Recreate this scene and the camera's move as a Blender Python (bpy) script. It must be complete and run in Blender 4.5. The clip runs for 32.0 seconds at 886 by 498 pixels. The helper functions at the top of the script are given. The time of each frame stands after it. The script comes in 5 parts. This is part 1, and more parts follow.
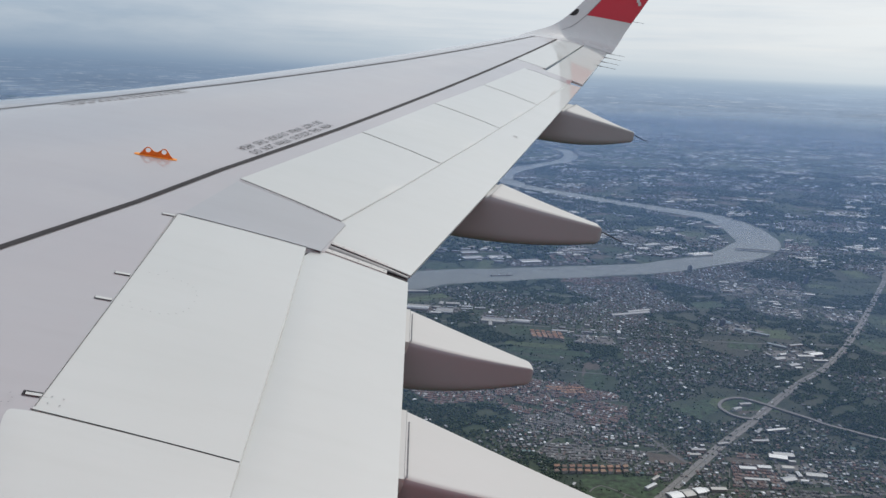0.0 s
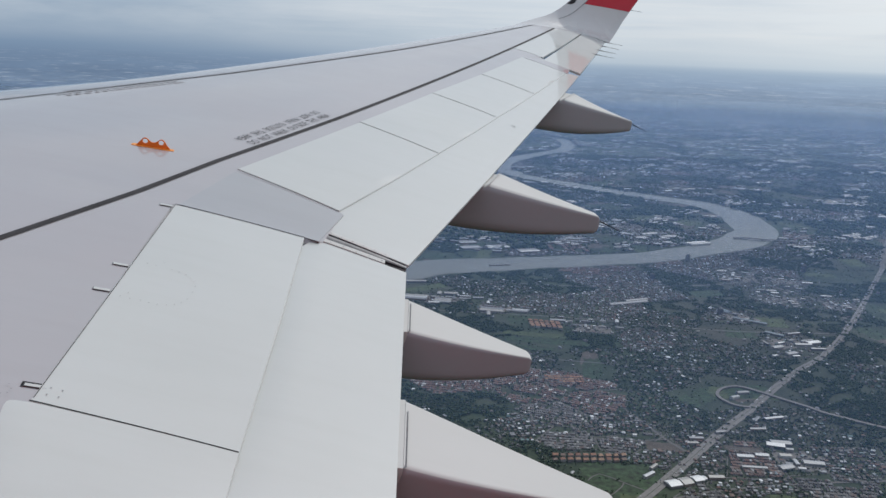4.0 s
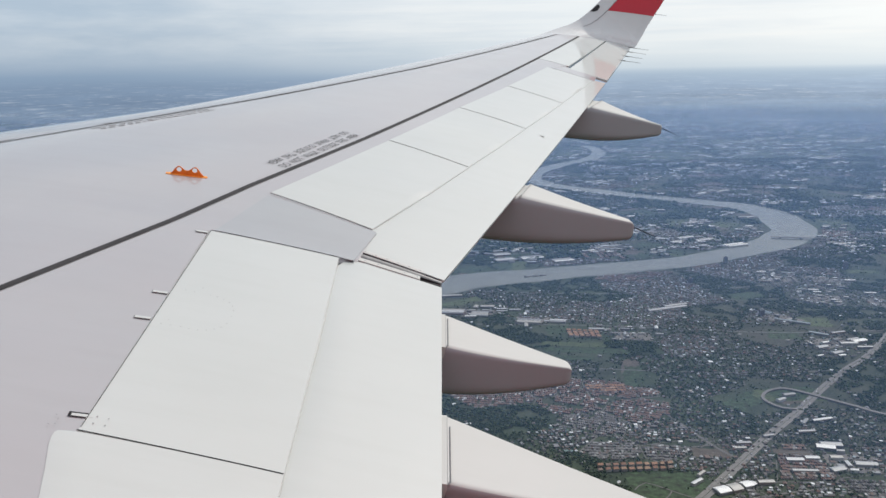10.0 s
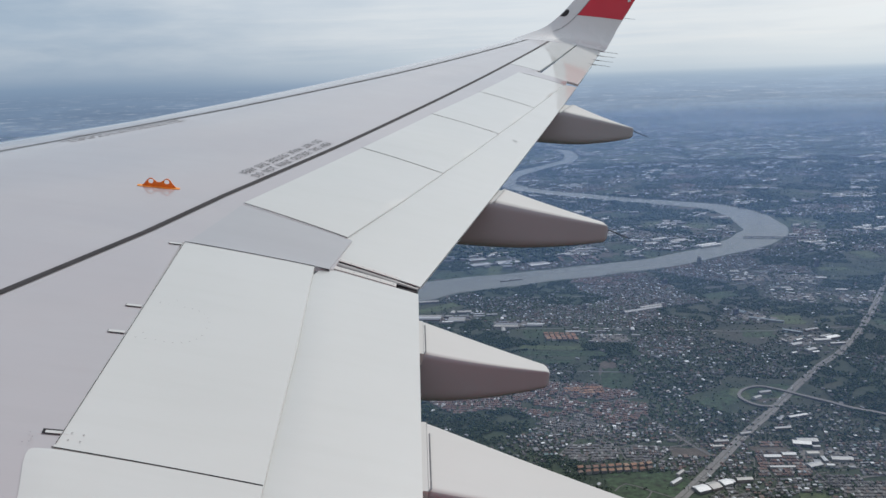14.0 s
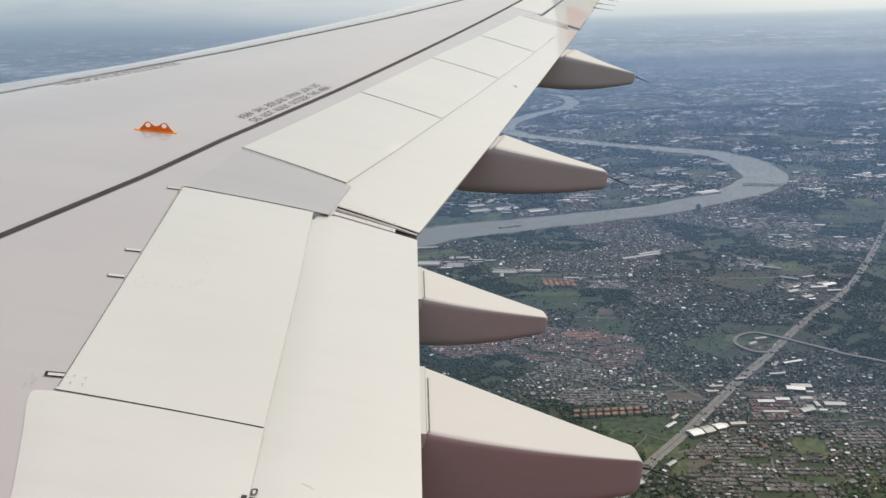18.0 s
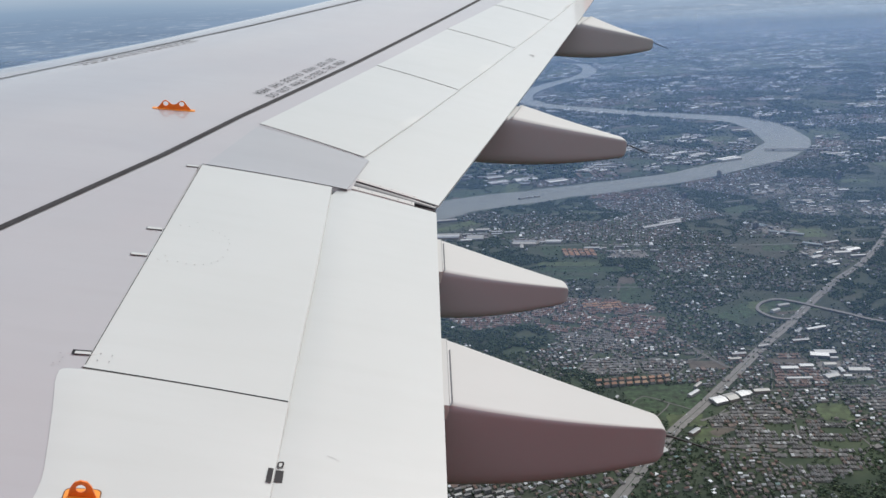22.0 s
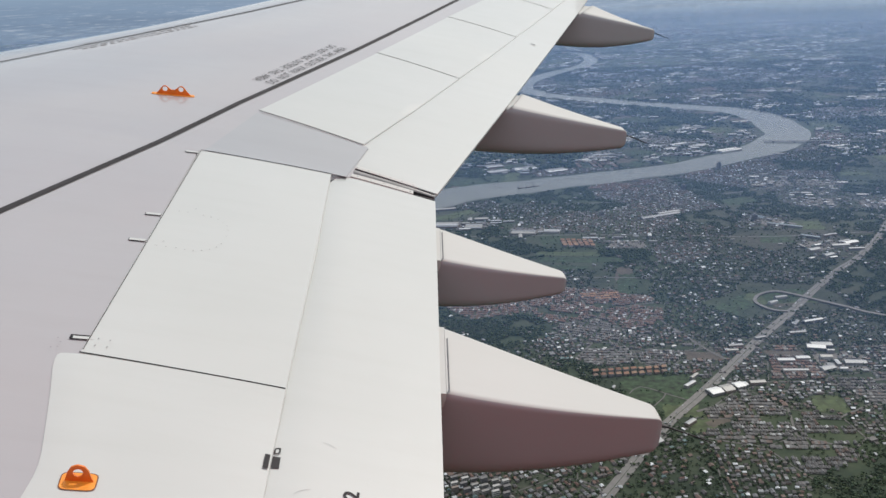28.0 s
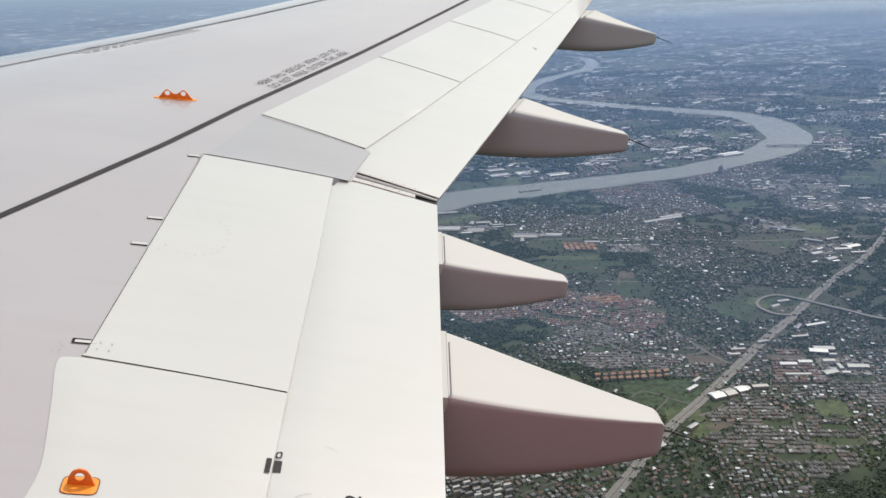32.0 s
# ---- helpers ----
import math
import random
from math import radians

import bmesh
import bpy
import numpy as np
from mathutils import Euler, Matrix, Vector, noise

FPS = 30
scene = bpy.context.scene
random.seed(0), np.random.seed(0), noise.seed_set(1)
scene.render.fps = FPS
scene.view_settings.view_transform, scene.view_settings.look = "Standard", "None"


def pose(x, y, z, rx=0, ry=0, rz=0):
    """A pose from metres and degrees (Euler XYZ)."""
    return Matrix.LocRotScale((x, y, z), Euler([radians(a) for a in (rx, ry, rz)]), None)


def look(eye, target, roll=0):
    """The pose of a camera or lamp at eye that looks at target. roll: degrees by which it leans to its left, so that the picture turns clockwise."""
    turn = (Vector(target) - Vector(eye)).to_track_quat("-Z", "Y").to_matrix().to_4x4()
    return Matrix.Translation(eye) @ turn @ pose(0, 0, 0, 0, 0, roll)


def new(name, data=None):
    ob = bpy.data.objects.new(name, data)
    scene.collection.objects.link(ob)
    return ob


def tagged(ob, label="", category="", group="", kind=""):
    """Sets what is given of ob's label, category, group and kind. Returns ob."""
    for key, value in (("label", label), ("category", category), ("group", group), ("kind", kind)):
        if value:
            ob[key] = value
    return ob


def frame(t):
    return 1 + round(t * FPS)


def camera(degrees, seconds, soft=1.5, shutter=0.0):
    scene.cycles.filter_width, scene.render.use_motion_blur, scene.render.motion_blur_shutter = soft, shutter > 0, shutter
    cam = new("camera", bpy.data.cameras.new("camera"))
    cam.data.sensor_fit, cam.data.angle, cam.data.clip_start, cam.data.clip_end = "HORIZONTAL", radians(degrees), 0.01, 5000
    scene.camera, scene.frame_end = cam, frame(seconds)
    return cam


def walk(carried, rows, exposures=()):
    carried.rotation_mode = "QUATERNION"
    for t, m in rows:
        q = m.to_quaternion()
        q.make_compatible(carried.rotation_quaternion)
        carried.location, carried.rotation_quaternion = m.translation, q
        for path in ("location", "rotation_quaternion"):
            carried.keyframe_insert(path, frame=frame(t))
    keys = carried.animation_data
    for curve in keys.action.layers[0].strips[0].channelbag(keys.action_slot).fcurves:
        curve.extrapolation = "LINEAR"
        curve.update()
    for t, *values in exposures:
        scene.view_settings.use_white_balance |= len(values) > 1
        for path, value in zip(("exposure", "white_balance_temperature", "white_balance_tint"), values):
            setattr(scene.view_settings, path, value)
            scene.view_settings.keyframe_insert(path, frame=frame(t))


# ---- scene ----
# camera: seated at a cabin window, held still and turned about
cam = camera(54.25, 32.0, 1.5)
EYE = (7.076, 2.186, 250.0)
TURNS = [
    (0.0, 78.28, -2.24, -2.05), (0.5, 78.31, -2.41, -2.10), (1.0, 78.28, -2.52, -2.18), (1.5, 78.17, -2.44, -2.20),
    (2.0, 78.02, -2.35, -2.24), (2.5, 77.94, -2.18, -2.27), (3.0, 77.93, -2.04, -2.24), (3.5, 77.76, -2.07, -2.22),
    (5.5, 77.50, -1.83, -2.06), (6.0, 77.70, -1.69, -1.66), (6.5, 77.80, -1.64, -1.50), (7.0, 77.69, -1.56, -1.40),
    (7.5, 77.72, -0.92, -0.43), (8.0, 77.89, -0.67, -0.31), (8.5, 78.06, -0.73, -0.72), (9.0, 77.91, -0.36, -0.77),
    (9.5, 78.02, 0.13, -0.74), (10.0, 78.54, 0.96, -0.55), (10.5, 78.99, 1.20, -0.33), (11.0, 78.35, 1.00, 0.03),
    (11.5, 78.48, 0.91, -0.60), (12.0, 78.65, 1.22, -1.55), (12.5, 78.90, 1.75, -1.80), (13.0, 78.94, 2.04, -1.88),
    (13.5, 78.94, 1.90, -2.09), (15.5, 78.31, 2.18, -3.08), (16.0, 77.83, 2.00, -3.18), (16.5, 77.11, 1.87, -3.17),
    (17.0, 76.46, 1.75, -2.96), (17.5, 75.84, 1.69, -2.62), (18.0, 75.33, 1.61, -2.39), (18.5, 74.77, 1.48, -2.02),
    (19.0, 74.17, 1.69, -1.91), (19.5, 73.95, 2.59, -1.69), (20.0, 73.83, 3.06, -1.11), (20.5, 73.62, 2.99, -0.99),
    (21.0, 73.64, 2.95, -1.26), (21.5, 73.59, 3.03, -1.43), (22.0, 73.55, 3.04, -1.44), (22.5, 73.60, 2.96, -1.37),
    (23.0, 73.76, 2.82, -1.37), (23.5, 73.76, 2.76, -1.35), (24.0, 73.58, 2.70, -1.38), (24.5, 73.31, 2.64, -1.40),
    (25.0, 73.24, 2.51, -1.41), (25.5, 73.25, 2.35, -1.36), (27.5, 72.84, 2.26, -1.38), (28.0, 72.80, 2.44, -1.36),
    (28.5, 72.96, 2.44, -1.33), (29.0, 73.11, 2.42, -1.27), (29.5, 73.16, 2.42, -1.28), (30.0, 73.21, 2.37, -1.32),
    (30.5, 73.16, 2.40, -1.34), (31.0, 73.07, 2.45, -1.36), (31.5, 73.06, 2.42, -1.29), (32.0, 73.06, 2.47, -1.24),
]
EXPOSURES = [  # the phone brightens and tints its picture on the way
    (0.0, -0.41, 6385, 10.0), (1.0, -0.26, 6640, 10.0), (2.0, -0.45, 6405, 10.0), (3.0, -0.52, 6250, 10.0), (6.0, -0.50, 6175, 10.0),
    (7.0, -0.47, 6175, 10.0), (8.0, -0.43, 6200, 10.0), (9.0, -0.32, 6217, 10.0), (10.0, -0.18, 6555, 10.0), (11.0, -0.17, 6555, 10.0),
    (12.0, -0.16, 6690, 10.0), (13.0, -0.42, 6315, 10.0), (16.0, -0.30, 6415, 10.0), (17.0, -0.17, 6460, 10.0), (18.0, -0.16, 7100, 10.0),
    (19.0, -0.16, 7220, 10.0), (20.0, -0.30, 6500, 10.0), (21.0, -0.22, 6350, 10.0), (22.0, -0.17, 6460, 10.0), (23.0, -0.04, 6720, 10.0),
    (24.0, -0.18, 6660, 10.0), (25.0, -0.25, 6550, 10.0), (28.0, -0.17, 6660, 10.0), (29.0, -0.29, 6610, 10.0), (30.0, -0.24, 6500, 10.0),
    (31.0, -0.22, 6555, 10.0), (32.0, 0.02, 6860, 10.0),
]
walk(cam, [(t, pose(*EYE, rx, ry, rz)) for t, rx, ry, rz in TURNS], EXPOSURES)

# ---- light: hazy tropical day, thin bright cloud, sun aft and outboard ----
SUN_EL, SUN_AZ = 50.0, 38.0
to_sun = Vector((math.sin(radians(SUN_AZ)) * math.cos(radians(SUN_EL)), math.cos(radians(SUN_AZ)) * math.cos(radians(SUN_EL)), math.sin(radians(SUN_EL))))
sun = new("sun", bpy.data.lights.new("sun", "SUN"))
sun.data.energy, sun.data.angle, sun.data.color = 2.6, radians(3.0), (1.0, 0.95, 0.87)
sun.matrix_world = look((0, 0, 400), Vector((0, 0, 400)) - to_sun)


class Net:
    """A node tree with short calls."""

    def __init__(self, tree):
        self.t = tree
        tree.nodes.clear()

    def add(self, kind, **sets):
        n = self.t.nodes.new(kind)
        for k, v in sets.items():
            if k == "op":
                n.operation = v
            elif k == "blend":
                n.blend_type = v
            elif k == "dtype":
                n.data_type = v
            elif k == "feature":
                n.feature = v
        return n

    def link(self, a, b):
        self.t.links.new(a, b)

    def put(self, sock, v):
        if isinstance(v, bpy.types.NodeSocket):
            self.link(v, sock)
        else:
            sock.default_value = v

    def math(self, op, a, b=0.0, c=0.0):
        n = self.add("ShaderNodeMath", op=op)
        for i, v in enumerate((a, b, c)):
            self.put(n.inputs[i], v)
        return n.outputs[0]

    def mix(self, f, a, b, blend="MIX"):
        n = self.add("ShaderNodeMix", dtype="RGBA", blend=blend)
        self.put(n.inputs[0], f)
        for s, v in ((n.inputs[6], a), (n.inputs[7], b)):
            self.put(s, (*v, 1.0) if isinstance(v, tuple) and len(v) == 3 else v)
        return n.outputs[2]

    def ramp(self, f, stops, mode="LINEAR"):
        n = self.add("ShaderNodeValToRGB")
        n.color_ramp.interpolation = mode
        els = n.color_ramp.elements
        while len(els) < len(stops):
            els.new(0.5)
        for e, (p, c) in zip(els, stops):
            e.position = p
            e.color = (*c, 1.0) if isinstance(c, tuple) else (c, c, c, 1.0)
        self.put(n.inputs[0], f)
        return n.outputs[0]

    def noise(self, vec, scale, detail=4.0, rough=0.55):
        n = self.add("ShaderNodeTexNoise")
        n.inputs["Scale"].default_value, n.inputs["Detail"].default_value, n.inputs["Roughness"].default_value = scale, detail, rough
        self.link(vec, n.inputs["Vector"])
        return n.outputs["Fac"]

    def scaled(self, vec, s):
        n = self.add("ShaderNodeMapping")
        n.inputs["Scale"].default_value = s
        self.link(vec, n.inputs["Vector"])
        return n.outputs[0]


def make_world():
    w = bpy.data.worlds.new("hazy_sky")
    scene.world = w
    w.use_nodes = True
    N = Net(w.node_tree)
    sky = N.add("ShaderNodeTexSky")
    sky.sky_type = "NISHITA"
    sky.sun_disc = False
    sky.sun_elevation, sky.sun_rotation = radians(SUN_EL), radians(SUN_AZ)
    sky.altitude, sky.air_density, sky.dust_density = 300.0, 1.0, 3.0
    a = N.add("ShaderNodeBackground")
    N.link(sky.outputs[0], a.inputs[0])
    a.inputs[1].default_value = 0.10
    tc = N.add("ShaderNodeTexCoord").outputs["Generated"]
    sep = N.add("ShaderNodeSeparateXYZ")
    N.link(tc, sep.inputs[0])
    x, z = sep.outputs[0], sep.outputs[2]
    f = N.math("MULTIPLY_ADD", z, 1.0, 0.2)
    # below 0.2 both ramps hold the far plain with its haze painted in
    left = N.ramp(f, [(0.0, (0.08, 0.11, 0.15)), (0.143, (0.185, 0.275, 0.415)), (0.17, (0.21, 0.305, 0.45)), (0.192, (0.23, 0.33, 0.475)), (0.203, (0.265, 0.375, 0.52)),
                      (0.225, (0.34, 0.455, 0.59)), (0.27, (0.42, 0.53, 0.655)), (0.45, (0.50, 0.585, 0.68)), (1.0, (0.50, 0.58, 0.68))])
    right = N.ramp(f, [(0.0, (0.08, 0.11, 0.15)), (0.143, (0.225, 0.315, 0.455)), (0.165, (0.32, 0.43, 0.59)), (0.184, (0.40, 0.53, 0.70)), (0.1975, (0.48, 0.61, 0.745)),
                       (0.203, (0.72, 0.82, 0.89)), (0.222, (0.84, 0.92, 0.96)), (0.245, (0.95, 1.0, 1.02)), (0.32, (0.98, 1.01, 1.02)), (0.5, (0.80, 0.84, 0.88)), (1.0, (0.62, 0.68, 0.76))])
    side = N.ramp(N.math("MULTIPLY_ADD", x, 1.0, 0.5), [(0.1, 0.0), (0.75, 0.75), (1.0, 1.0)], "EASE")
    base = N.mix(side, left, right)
    flat = N.scaled(tc, (1.0, 1.0, 5.0))
    cl = N.ramp(N.noise(flat, 3.6, 6.0, 0.55), [(0.40, 0.0), (0.66, 1.0)])
    above = N.ramp(f, [(0.203, 0.0), (0.24, 1.0)])
    lit = N.mix(N.math("MULTIPLY", N.math("MULTIPLY", cl, above), 0.5), base, (0.92, 0.95, 0.96))
    streak = N.noise(N.scaled(tc, (3.0, 3.0, 34.0)), 2.0, 5.0, 0.6)
    band = N.math("MULTIPLY", N.ramp(streak, [(0.42, 0.0), (0.68, 1.0)]), above)
    lit = N.mix(N.math("MULTIPLY", band, 0.28), lit, (0.56, 0.66, 0.77))
    glow = N.noise(N.scaled(tc, (2.0, 2.0, 60.0)), 2.0, 4.0, 0.6)
    lit = N.mix(N.math("MULTIPLY", N.math("MULTIPLY", N.ramp(glow, [(0.45, 0.0), (0.7, 1.0)]), side), N.math("MULTIPLY", above, 0.45)), lit, (1.0, 1.0, 0.98))
    # plain beyond the city, painted in: dull patches, pale streaks that fade into the haze
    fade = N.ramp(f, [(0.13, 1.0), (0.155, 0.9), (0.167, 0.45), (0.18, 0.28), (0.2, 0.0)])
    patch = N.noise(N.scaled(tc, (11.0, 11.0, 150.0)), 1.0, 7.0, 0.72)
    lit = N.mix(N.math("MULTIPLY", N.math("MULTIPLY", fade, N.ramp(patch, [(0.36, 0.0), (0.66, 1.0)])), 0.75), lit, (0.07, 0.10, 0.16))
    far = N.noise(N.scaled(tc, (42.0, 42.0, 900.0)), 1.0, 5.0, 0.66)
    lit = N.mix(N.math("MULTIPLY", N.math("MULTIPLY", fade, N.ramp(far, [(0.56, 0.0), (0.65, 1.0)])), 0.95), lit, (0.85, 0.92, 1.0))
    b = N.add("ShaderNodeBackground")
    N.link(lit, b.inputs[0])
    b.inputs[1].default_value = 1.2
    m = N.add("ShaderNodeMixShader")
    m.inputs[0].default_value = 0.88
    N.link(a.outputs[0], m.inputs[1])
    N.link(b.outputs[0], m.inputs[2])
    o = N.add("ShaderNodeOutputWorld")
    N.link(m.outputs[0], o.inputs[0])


make_world()

# ---- materials ----


def material(name):
    m = bpy.data.materials.new(name)
    m.use_nodes = True
    N = Net(m.node_tree)
    b = N.add("ShaderNodeBsdfPrincipled")
    o = N.add("ShaderNodeOutputMaterial")
    N.link(b.outputs[0], o.inputs[0])
    return m, N, b


def bump(N, b, height, strength, distance):
    n = N.add("ShaderNodeBump")
    n.inputs["Strength"].default_value, n.inputs["Distance"].default_value = strength, distance
    N.link(height, n.inputs["Height"])
    N.link(n.outputs[0], b.inputs["Normal"])


def paint(name, base, rough=0.28, coat=0.3, dirt=0.12, metallic=0.0, streak=(0.6, 5.0, 1.0), tint=None):
    """Aircraft paint: faint chordwise streaks, grime patches, orange-peel relief and, if given, a reflection's tint."""
    m, N, b = material(name)
    v = N.add("ShaderNodeTexCoord").outputs["Object"]
    big = N.noise(v, 0.9, 5.0, 0.6)
    st = N.noise(N.scaled(v, streak), 2.2, 4.0, 0.6)
    fine = N.noise(v, 60.0, 3.0, 0.6)
    dark = tuple(c * (1.0 - dirt * 1.6) for c in base[:2]) + (base[2] * (1.0 - dirt * 1.9),)
    col = N.mix(N.math("MULTIPLY", N.ramp(big, [(0.35, 0.0), (0.72, 1.0)]), 0.55), base, dark)
    col = N.mix(N.math("MULTIPLY", N.ramp(st, [(0.45, 0.0), (0.75, 1.0)]), 0.35), col, dark)
    col = N.mix(N.math("MULTIPLY", N.ramp(fine, [(0.62, 0.0), (0.8, 1.0)]), 0.25), col, dark)
    # broad soft patches of a reflection, painted into the colour
    if tint:
        soft = N.noise(v, 0.55, 4.0, 0.55)
        col = N.mix(N.math("MULTIPLY", N.ramp(soft, [(0.38, 0.0), (0.64, 1.0)]), 0.8), col, tint)
    N.link(col, b.inputs["Base Color"])
    N.link(N.math("MULTIPLY_ADD", big, 0.18, rough - 0.09), b.inputs["Roughness"])
    b.inputs["Metallic"].default_value = metallic
    b.inputs["Specular IOR Level"].default_value = 0.25
    b.inputs["Coat Weight"].default_value, b.inputs["Coat Roughness"].default_value = coat, 0.05
    bump(N, b, N.noise(v, 7.0, 3.0, 0.5), 0.05, 0.01)
    return m


def plain(name, base, rough=0.6, metallic=0.0, spread=0.25, scale=30.0, spec=0.5):
    m, N, b = material(name)
    v = N.add("ShaderNodeTexCoord").outputs["Object"]
    n = N.noise(v, scale, 4.0, 0.6)
    N.link(N.mix(N.ramp(n, [(0.3, 0.0), (0.7, 1.0)]), tuple(c * (1 - spread) for c in base), tuple(min(1.0, c * (1 + spread)) for c in base)), b.inputs["Base Color"])
    N.link(N.math("MULTIPLY_ADD", n, 0.2, rough - 0.1), b.inputs["Roughness"])
    b.inputs["Metallic"].default_value = metallic
    b.inputs["Specular IOR Level"].default_value = spec
    return m


# the skin's pinkish mottling is a reflection put into its colour
SKIN = paint("wing_grey_paint", (0.405, 0.394, 0.410), 0.34, 0.9, 0.07, tint=(0.412, 0.382, 0.392))
# bluer than the skin: a reflection's tint put into the paint
WEDGE = paint("blue_grey_paint", (0.375, 0.38, 0.397), 0.34, 0.9, 0.06)
WHITE = paint("off_white_paint", (0.546, 0.56, 0.546), 0.45, 0.85, 0.06)
# the sides' shade and red bounce are put into these two darker paints
FAIR_SHADE = paint("fairing_paint", (0.365, 0.335, 0.342), 0.6, 0.08, 0.05)
FAIR_SHADE_GREY = paint("grey_fairing_paint", (0.345, 0.342, 0.358), 0.55, 0.1, 0.05)
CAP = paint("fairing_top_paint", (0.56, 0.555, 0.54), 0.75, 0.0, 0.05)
RED = paint("red_paint", (0.56, 0.013, 0.035), 0.3, 0.4, 0.1)
# near-black that gives gaps and slots their shade
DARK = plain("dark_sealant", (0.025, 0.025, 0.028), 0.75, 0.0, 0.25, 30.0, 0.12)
LINE = plain("black_line_paint", (0.042, 0.040, 0.042), 0.7, 0.0, 0.3, 8.0, 0.15)
INK = plain("stencil_ink", (0.07, 0.07, 0.075), 0.65, 0.0, 0.5, 40.0, 0.2)
FAINT = plain("worn_ink", (0.22, 0.22, 0.225), 0.6, 0.0, 0.3, 40.0, 0.3)
ORANGE = plain("orange_paint", (0.78, 0.20, 0.02), 0.4, 0.0, 0.15)
ORANGE_P = plain("yellow_orange_paint", (0.85, 0.30, 0.03), 0.4, 0.0, 0.15)
RAIL = plain("dull_rail", (0.20, 0.20, 0.205), 0.5, 0.2, 0.3, 14.0)
# lighter than the wing's white, to lift the winglet's shaded inner face
LIFTED_WHITE = paint("white_gloss_paint", (0.63, 0.622, 0.622), 0.28, 1.0, 0.05)
WORN = plain("faded_ink", (0.345, 0.338, 0.35), 0.6, 0.0, 0.3, 40.0, 0.3)
RUST = plain("brown_sealant", (0.16, 0.07, 0.035), 0.7)
BLACK = plain("black_rod", (0.015, 0.015, 0.017), 0.5)


def isle_material(name, stops, rough=0.7, grime=0.3, scale=2.0):
    """Colour picked at random for each separate piece of a mesh and each object."""
    m, N, b = material(name)
    g = N.add("ShaderNodeNewGeometry").outputs["Random Per Island"]
    r = N.add("ShaderNodeObjectInfo").outputs["Random"]
    f = N.math("FRACT", N.math("ADD", g, r))
    col = N.ramp(f, stops, "CONSTANT")
    v = N.add("ShaderNodeTexCoord").outputs["Object"]
    n = N.noise(v, scale, 3.0, 0.6)
    col = N.mix(N.math("MULTIPLY", N.ramp(n, [(0.35, 0.0), (0.7, 1.0)]), grime), col, (0.08, 0.075, 0.07))
    N.link(col, b.inputs["Base Color"])
    b.inputs["Roughness"].default_value = rough
    return m


ROOF_MIX = isle_material("mixed_roofs", [(0.0, (0.085, 0.077, 0.076)), (0.20, (0.12, 0.112, 0.112)), (0.38, (0.13, 0.082, 0.066)), (0.50, (0.165, 0.165, 0.175)),
                                         (0.64, (0.07, 0.066, 0.066)), (0.74, (0.26, 0.27, 0.28)), (0.85, (0.44, 0.45, 0.46)), (0.89, (0.74, 0.75, 0.76)), (0.955, (0.10, 0.16, 0.16))])
ROOF_GREY = isle_material("grey_terrace_roofs", [(0.0, (0.115, 0.11, 0.11)), (0.35, (0.145, 0.14, 0.14)), (0.6, (0.09, 0.083, 0.08)), (0.78, (0.125, 0.085, 0.072)), (0.88, (0.25, 0.245, 0.24)), (0.95, (0.46, 0.46, 0.46))])
ROOF_RED = isle_material("brown_red_roofs", [(0.0, (0.125, 0.066, 0.052)), (0.3, (0.155, 0.085, 0.066)), (0.5, (0.11, 0.075, 0.066)), (0.72, (0.15, 0.125, 0.115)), (0.86, (0.22, 0.205, 0.195)), (0.955, (0.5, 0.5, 0.5))])
ROOF_ORANGE = isle_material("orange_tile_roofs", [(0.0, (0.29, 0.145, 0.085)), (0.35, (0.22, 0.11, 0.07)), (0.6, (0.33, 0.20, 0.125)), (0.85, (0.18, 0.12, 0.09))])
ROOF_PALE = isle_material("pale_metal_roofs", [(0.0, (0.30, 0.31, 0.32)), (0.3, (0.50, 0.51, 0.52)), (0.45, (0.70, 0.70, 0.69)), (0.58, (0.20, 0.21, 0.23)), (0.78, (0.34, 0.33, 0.31)), (0.92, (0.13, 0.18, 0.21))], 0.5, 0.3)
WALLS = isle_material("rendered_walls", [(0.0, (0.25, 0.24, 0.225)), (0.4, (0.16, 0.152, 0.152)), (0.72, (0.44, 0.43, 0.41)), (0.85, (0.20, 0.16, 0.135))])
LEAF = isle_material("tree_leaves", [(0.0, (0.024, 0.044, 0.024)), (0.3, (0.034, 0.058, 0.028)), (0.55, (0.018, 0.034, 0.021)), (0.8, (0.052, 0.080, 0.034)), (0.93, (0.066, 0.088, 0.040))], 0.8, 0.0)
ROADM = plain("concrete_road", (0.165, 0.155, 0.148), 0.8, 0.0, 0.2, 0.3)
STREET = plain("street_surface", (0.105, 0.10, 0.095), 0.8, 0.0, 0.2, 0.5)
SAND = plain("bare_soil", (0.088, 0.074, 0.062), 0.9, 0.0, 0.35, 0.12)
GRASS = plain("grass_field", (0.030, 0.052, 0.025), 0.9, 0.0, 0.85, 0.22)
MEADOW = plain("mown_field", (0.062, 0.082, 0.038), 0.9, 0.0, 0.5, 0.18)
YARD = plain("concrete_yard", (0.15, 0.14, 0.13), 0.9, 0.0, 0.4, 0.25)


def water_material():
    m, N, b = material("river_water")
    v = N.add("ShaderNodeTexCoord").outputs["Object"]
    n = N.noise(N.scaled(v, (0.02, 0.02, 0.02)), 1.0, 5.0, 0.6)
    N.link(N.mix(n, (0.095, 0.10, 0.088), (0.145, 0.15, 0.13)), b.inputs["Base Color"])
    b.inputs["Roughness"].default_value = 0.16
    b.inputs["IOR"].default_value = 1.33
    bump(N, b, N.noise(v, 0.8, 4.0, 0.6), 0.10, 0.2)
    return m


WATER = water_material()


